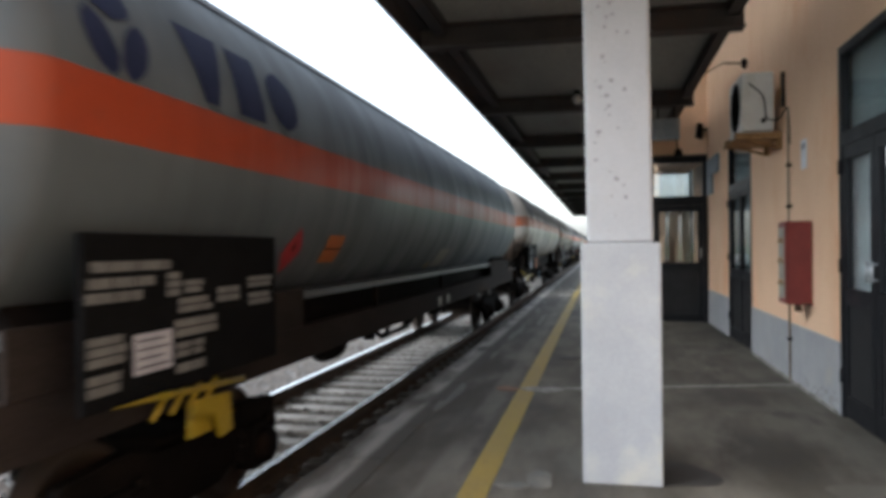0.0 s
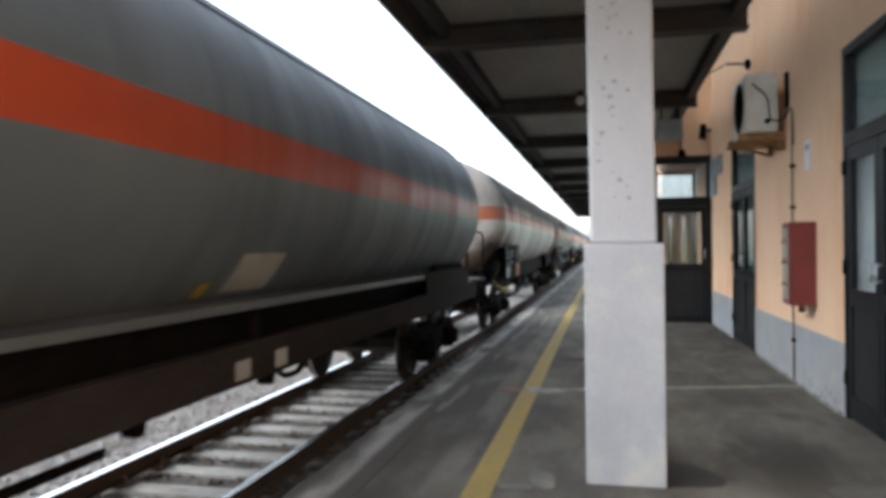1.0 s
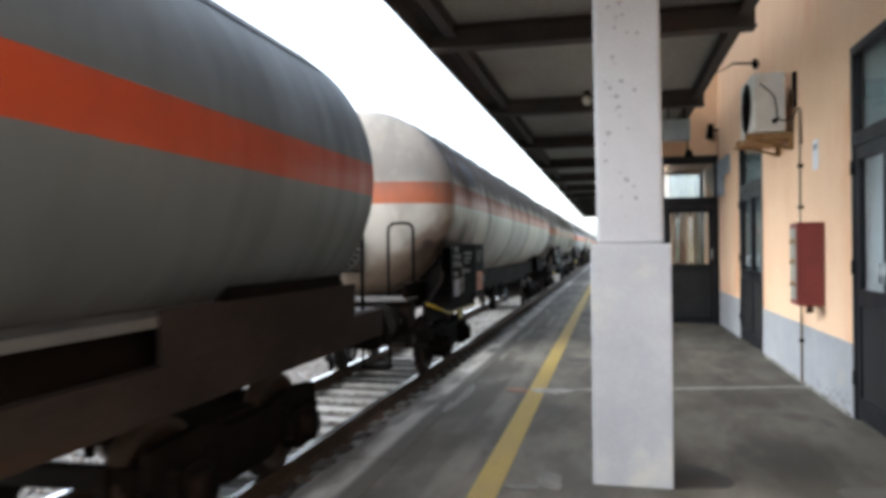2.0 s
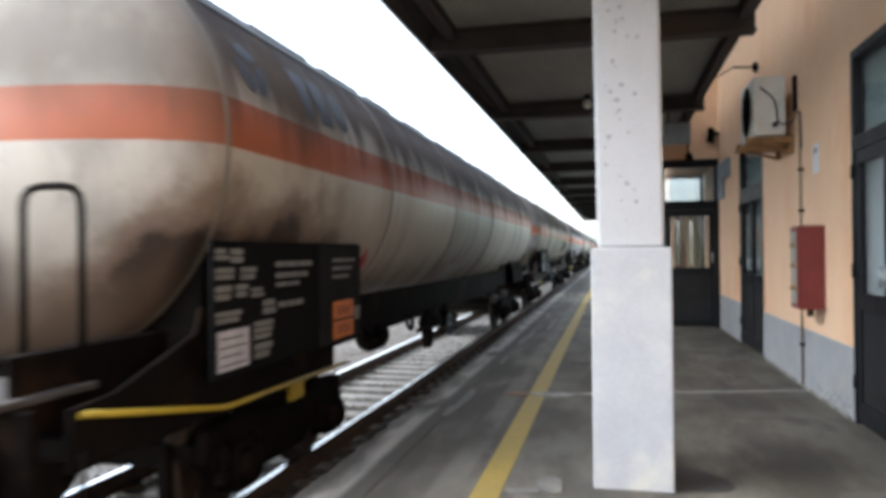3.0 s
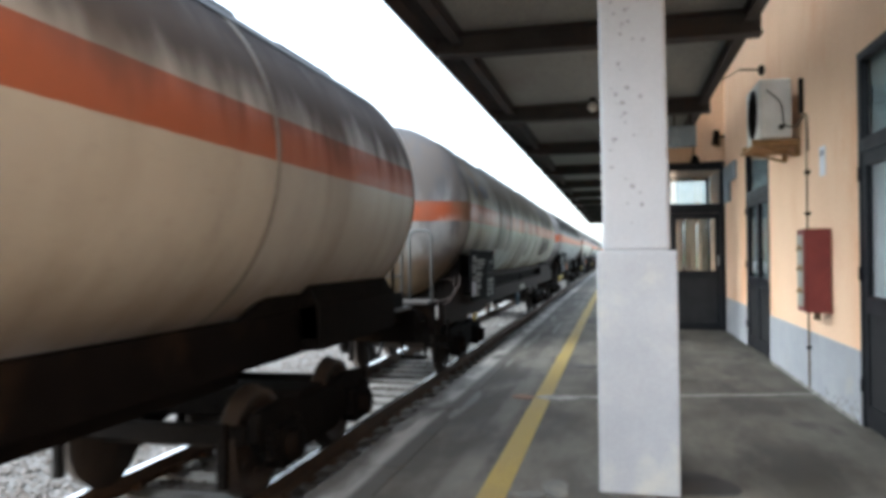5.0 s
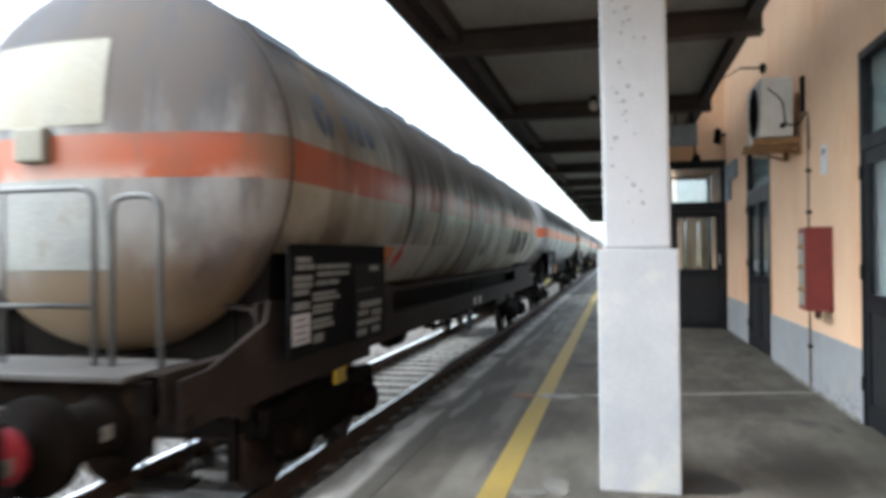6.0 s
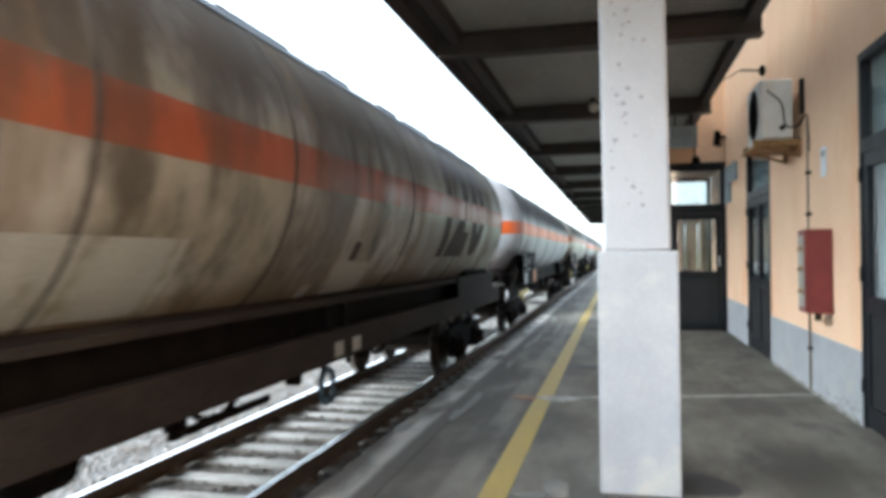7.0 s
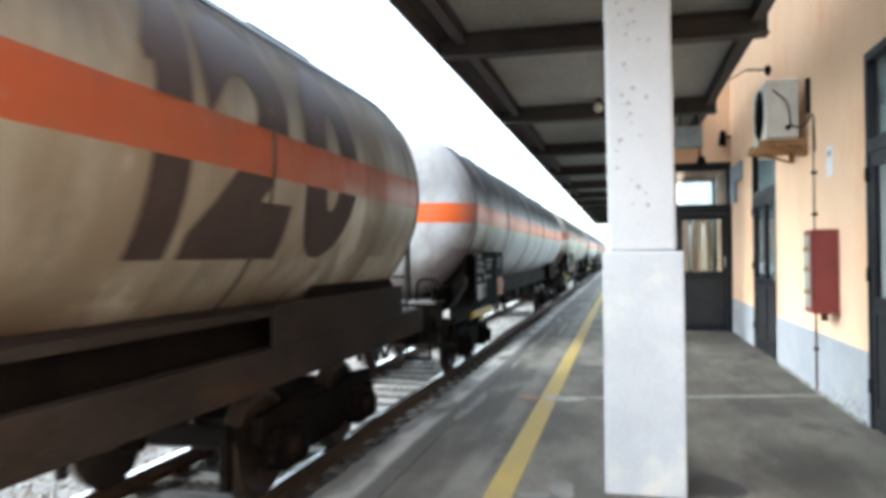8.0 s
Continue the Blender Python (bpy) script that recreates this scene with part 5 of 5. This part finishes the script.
# ---- things on the wall ----
def air_conditioner():
    u = thing("air_conditioner", (1.95, 9.0, 2.8), "white outdoor air conditioner unit on a rusty wall bracket", "air conditioner")
    part("casing", box(B(), -0.35, 0.0, 0, 0.85, 0, 0.68, 0.025), M_WHITE, u, "off-white enamelled casing")
    fan = part("fan_opening", lathe(B(), [(-0.352, 0.29), (-0.358, 0.29), (-0.358, 0.02)], "x", 36, (0, 0.4, 0.34)), M_BLACK, u, "round dark fan opening")
    for r in (0.1, 0.2):
        part("grille_ring", lathe(B(), [(-0.372, r - 0.003), (-0.372, r + 0.003), (-0.364, r + 0.003), (-0.364, r - 0.003)], "x", 32, (0, 0.4, 0.34)), M_BOGIE, fan)
    for k in range(4):
        a = k * math.pi / 4
        c, s = 0.27 * math.cos(a), 0.27 * math.sin(a)
        part("grille_bar", rod(B(), (-0.368, 0.4 - c, 0.34 - s), (-0.368, 0.4 + c, 0.34 + s), 0.005, 6), M_BOGIE, fan)
    for y in (0.05, 0.72):
        arm = B()
        box(arm, -0.42, 0.085, y, y + 0.05, -0.05, -0.004)
        box(arm, 0.04, 0.085, y, y + 0.05, -0.2, -0.05)
        rod(arm, (-0.38, y + 0.025, -0.05), (0.06, y + 0.025, -0.19), 0.016, 6)
        part("bracket", arm, M_WOOD, u, "rusty brown bracket arm")
    part("tray", box(B(), -0.42, 0.07, -0.02, 0.9, -0.085, -0.055, 0.005), M_WOOD, u, "rusty drip tray")
    part("valve", rod(B(), (-0.12, -0.04, 0.12), (-0.12, 0.01, 0.12), 0.03), M_BLACK, u)
    part("hose", pipe(B(), [(-0.28, -0.03, 0.55), (-0.12, -0.05, 0.4), (-0.1, -0.05, 0.12), (0.02, -0.12, 0.1), (0.075, -0.3, 0.25), (0.075, -0.34, -0.2)], 0.009), M_BLACK, u, "dark insulated hose")
    part("wall_plate", box(B(), 0.05, 0.088, -0.14, -0.06, 0.25, 0.64, 0.008), M_BLACK, u)
    return u


air_conditioner()


def hydrant_box():
    h = thing("hydrant_box", (WALL, 7.85, 0.9), "red metal fire hydrant box with a glazed front", "hydrant box")
    part("cabinet", box(B(), -0.235, -0.001, 0, 0.3, 0, 0.83, 0.008), M_RED, h)
    part("door_frame", box(B(), -0.25, -0.237, 0.005, 0.295, 0.01, 0.82, 0.003), M_RED, h)
    part("glass_front", box(B(), -0.256, -0.252, 0.04, 0.26, 0.06, 0.77), M_PATCH, h, "clouded front pane")
    for z in (0.2, 0.42, 0.62):
        part("hose_coil", pipe(B(), [(-0.262, 0.06, z), (-0.262, 0.15, z + 0.05), (-0.262, 0.24, z)], 0.012), M_WOOD, h)
    part("valve_stub", rod(B(), (-0.12, 0.08, -0.07), (-0.12, 0.08, 0.0), 0.035), M_RUST, h)


hydrant_box()
rng_c = random.Random(31)
chips = B()
for k in range(26):
    y, z, r = rng_c.uniform(7.08, 8.1), abs(rng_c.gauss(0.03, 0.07)) + 0.03, rng_c.uniform(0.012, 0.04)
    out = [(y + r * rng_c.uniform(0.6, 1.3) * math.cos(i * math.tau / 8), z + r * rng_c.uniform(0.5, 1.0) * math.sin(i * math.tau / 8)) for i in range(8)]
    prism(chips, out, "x", -0.0148, -0.011)
tagged(part("chipped_plaster", chips, M_CHIP, building, "flaked patches of pale plaster low on the wall"), kind="stuff")
drain = thing("conduit", (WALL, 8.66, 0), "thin grimy conduit running down the orange wall", "conduit")
part("pipe", rod(B(), (-0.03, 0, 0.0), (-0.03, 0, 2.98), 0.011), M_CONDUIT, drain)
for z in (0.45, 1.9, 2.35):
    part("clamp", box(B(), -0.05, -0.001, -0.03, 0.03, z, z + 0.03), M_BOGIE, drain)
notice = thing("wall_notice", (WALL, 8.02, 2.27), "small white notice sheet on the orange wall", "notice")
part("sheet", box(B(), -0.008, -0.001, 0, 0.21, 0, 0.3), M_PAPER, notice)
part("print", box(B(), -0.0105, -0.0085, 0.03, 0.18, 0.2, 0.26), M_NOTE, notice)


def wall_lamp(y, z, s):
    f = thing("floodlight", (WALL, y, z), "small dark floodlight fixed to the wall", "floodlight", "wall floodlights")
    part("arm", box(B(), -0.1, -0.001, -0.02, 0.02, 0.02, 0.06), M_BOGIE, f)
    hd = B()
    prism(hd, [(-0.1 - s, -0.1), (-0.1, -0.14), (-0.1, 0.14), (-0.1 - s * 0.7, 0.16)], "y", -s * 0.8, s * 0.8)
    part("housing", hd, M_BOGIE, f)


wall_lamp(15.0, 3.7, 0.13)
plaque = thing("wall_plaque", (WALL, 13.6, 2.45), "stepped blue-grey plate on the orange wall", "plaque")
part("upper_plate", box(B(), -0.05, -0.001, 0, 1.3, 0.35, 0.66, 0.005), M_BLUEGREY, plaque)
part("lower_plate", box(B(), -0.05, -0.001, 0.7, 1.3, 0.0, 0.345, 0.005), M_BLUEGREY, plaque)
arm = thing("wire_bracket", (WALL, 11.0, 4.05), "dark insulator bracket with a wire to the canopy", "bracket")
part("arm", rod(B(), (-0.001, 0, 0), (-0.34, 0, 0.02), 0.014), M_BOGIE, arm)
part("insulator", lathe(B(), [(-0.07, 0.02), (-0.04, 0.04), (0.0, 0.03), (0.04, 0.045), (0.07, 0.015)], "z", 12, (-0.05, 0, 0.0)), M_BOGIE, arm)
part("wire", pipe(B(), [(-0.34, 0, 0.02), (-0.5, 0.1, -0.06), (-0.68, 0.2, -0.1)], 0.008, 6), M_BLACK, arm)

# hanging sign and lamp under the canopy
sign = thing("hanging_sign", (1.0, 11.85, 3.6), "grey sign box hanging under the canopy", "sign")
part("box", box(B(), -0.2, 0.2, -0.06, 0.06, -0.47, -0.14, 0.01), M_BLUEGREY, sign)
for x in (-0.12, 0.12):
    part("hanger", rod(B(), (x, 0, -0.14), (x, 0, 0.24), 0.012, 6), M_BOGIE, sign)
part("drop_rod", rod(B(), (0.16, 0, -0.6), (0.16, 0, -0.47), 0.012, 6), M_BOGIE, sign)
# small dark lamp below the sign box
part("loudspeaker", lathe(B(), [(-0.72, 0.03), (-0.7, 0.07), (-0.62, 0.05), (-0.6, 0.02)], "z", 12, (0.18, 0, 0)), M_BOGIE, sign, "small dark lamp")
lamp = thing("globe_lamp", (-0.33, 11.25, 3.845), "white round globe lamp under the canopy", "lamp")
part("holder", rod(B(), (0, 0, -0.06), (0, 0, 0), 0.04), M_BOGIE, lamp)
part("globe", lathe(B(), [(-0.075 * math.cos(a) - 0.13, 0.075 * math.sin(a)) for a in [radians(d) for d in range(4, 180, 16)]], "z", 16), M_WHITE, lamp, "milky white globe")


# ---- platform surface ----
def blob(name, x, y, r, ry, material, label, seed, z=0.004):
    rng = random.Random(seed)
    n = 26
    ph = [rng.uniform(0, 6.3) for _ in range(4)]
    pts = []
    for k in range(n):
        a = k * math.tau / n
        q = 1 + sum(0.13 / (i + 1) * math.sin((i + 2) * a + p) for i, p in enumerate(ph))
        pts.append((x + r * q * math.cos(a), y + ry * q * math.sin(a)))
    return solid(name, prism(B(), pts, "z", -0.01, z), material, label, "patch", kind="structure")


# dark disc at the right of the pillar foot
blob("asphalt_patch", 0.4, 5.02, 0.3, 0.3, M_DARK, "dark round patch at the pillar foot", 3)
blob("cement_patch", -0.4, 4.75, 0.09, 0.16, M_STREAK, "small pale cement patch", 5, 0.008)
blob("cement_patch", -0.56, 4.6, 0.13, 0.05, M_STREAK, "small pale cement patch", 6, 0.008)
blob("cement_patch", -0.62, 7.75, 0.2, 0.16, M_WORN, "pale cement patch on the platform joint", 8, 0.008)
blob("rust_patch", -0.98, 7.75, 0.12, 0.12, M_RUSTSTAIN, "rusty brown stain by the yellow line", 9, 0.009)
rng_p = random.Random(11)
for k in range(16):
    y = 4.5 + 1.5 * k + rng_p.uniform(-0.5, 0.5)
    blob("worn_streak", rng_p.choice((-1.5, -1.45, -1.2, -1.86)) + rng_p.uniform(-0.04, 0.04), y, rng_p.uniform(0.03, 0.07), rng_p.uniform(0.3, 0.9), M_STREAK, "pale worn streak on the platform", 20 + k, 0.0045)
for k in range(7):
    blob("damp_stain", rng_p.uniform(0.5, 1.8), 5.2 + 1.4 * k + rng_p.uniform(-0.5, 0.5), rng_p.uniform(0.25, 0.5), rng_p.uniform(0.1, 0.3), M_STAIN, "darker damp stain on the platform", 50 + k, 0.0025)
joint = B()
prism(joint, [(-0.64, 7.74), (2.0, 8.4), (2.0, 8.48), (-0.64, 7.82)], "z", -0.01, 0.0055)
solid("joint_line", joint, M_WORN, "pale cement joint across the platform", "joint", kind="structure")
cover = thing("drain_cover", (-0.4, 10.0, 0.0), "dark round iron drain cover in the platform", "drain cover", kind="structure")
part("lid", lathe(B(), [(0.0, 0.17), (0.006, 0.17), (0.009, 0.15), (0.009, 0.02)], "z", 24), M_DARK, cover)


# ---- beyond the track: trees at the field's edge ----
def tree(x, y, h, seed):
    rng = random.Random(seed)
    t = thing("tree", (x, y, -0.86), "leafy green broad tree at the field edge", "tree", "far trees")
    tr = B()
    rod(tr, (0, 0, 0), (0.2, 0.1, h * 0.5), 0.32, 8, 0.18)
    limbs = []
    for k in range(6):
        a = k * 1.05 + rng.random()
        e = (math.cos(a) * h * 0.25, math.sin(a) * h * 0.25, h * rng.uniform(0.6, 0.85))
        rod(tr, (0.1, 0.05, h * rng.uniform(0.3, 0.48)), e, 0.12, 6, 0.04)
        limbs.append(e)
    part("trunk", tr, M_BARK, t)
    vs, fs = [], []
    for k in range(1500):
        c = Vector(rng.choice(limbs)) + Vector((rng.gauss(0, h * 0.11), rng.gauss(0, h * 0.11), rng.gauss(0, h * 0.09)))
        u = Vector((rng.gauss(0, 1), rng.gauss(0, 1), rng.gauss(0, 1))).normalized()
        v = u.orthogonal().normalized()
        s = rng.uniform(0.15, 0.4)
        i = len(vs)
        vs += [c + u * s, c + v * s * 0.6, c - u * s, c - v * s * 0.6]
        fs.append((i, i + 1, i + 2, i + 3))
    me = bpy.data.meshes.new("crown")
    me.from_pydata(vs, [], fs)
    me.materials.append(M_LEAF)
    cr = new("crown", me)
    cr.parent = t
    return t


first = tree(-62, 62, 9, 1)
second = tree(-70, 75, 11, 2)
rng_t = random.Random(5)
for k in range(14):
    copy_thing((first, second)[k % 2], pose(-58 - rng_t.uniform(0, 26), 40 + 9 * k + rng_t.uniform(-3, 3), -0.86, 0, 0, rng_t.uniform(0, 360)))


def motions():
    """The train rolls towards and past the camera at a steady speed; its wheels turn with it."""
    for w, s in TRAIN:
        walk(w, [(t, pose(AXIS, s - SPEED * t, RAIL_Z)) for t in (0.0, 2.0, 4.0, 6.0, 8.0)])
        for b in w.children:
            if b.name.startswith("bogie"):
                for ws in [c for c in b.children if c.name.startswith("wheelset")]:
                    y = ws.location.y
                    walk(ws, [(k / 15, pose(0, y, 0.46, math.degrees(SPEED * k / 15 / 0.46))) for k in range(121)])


motions()
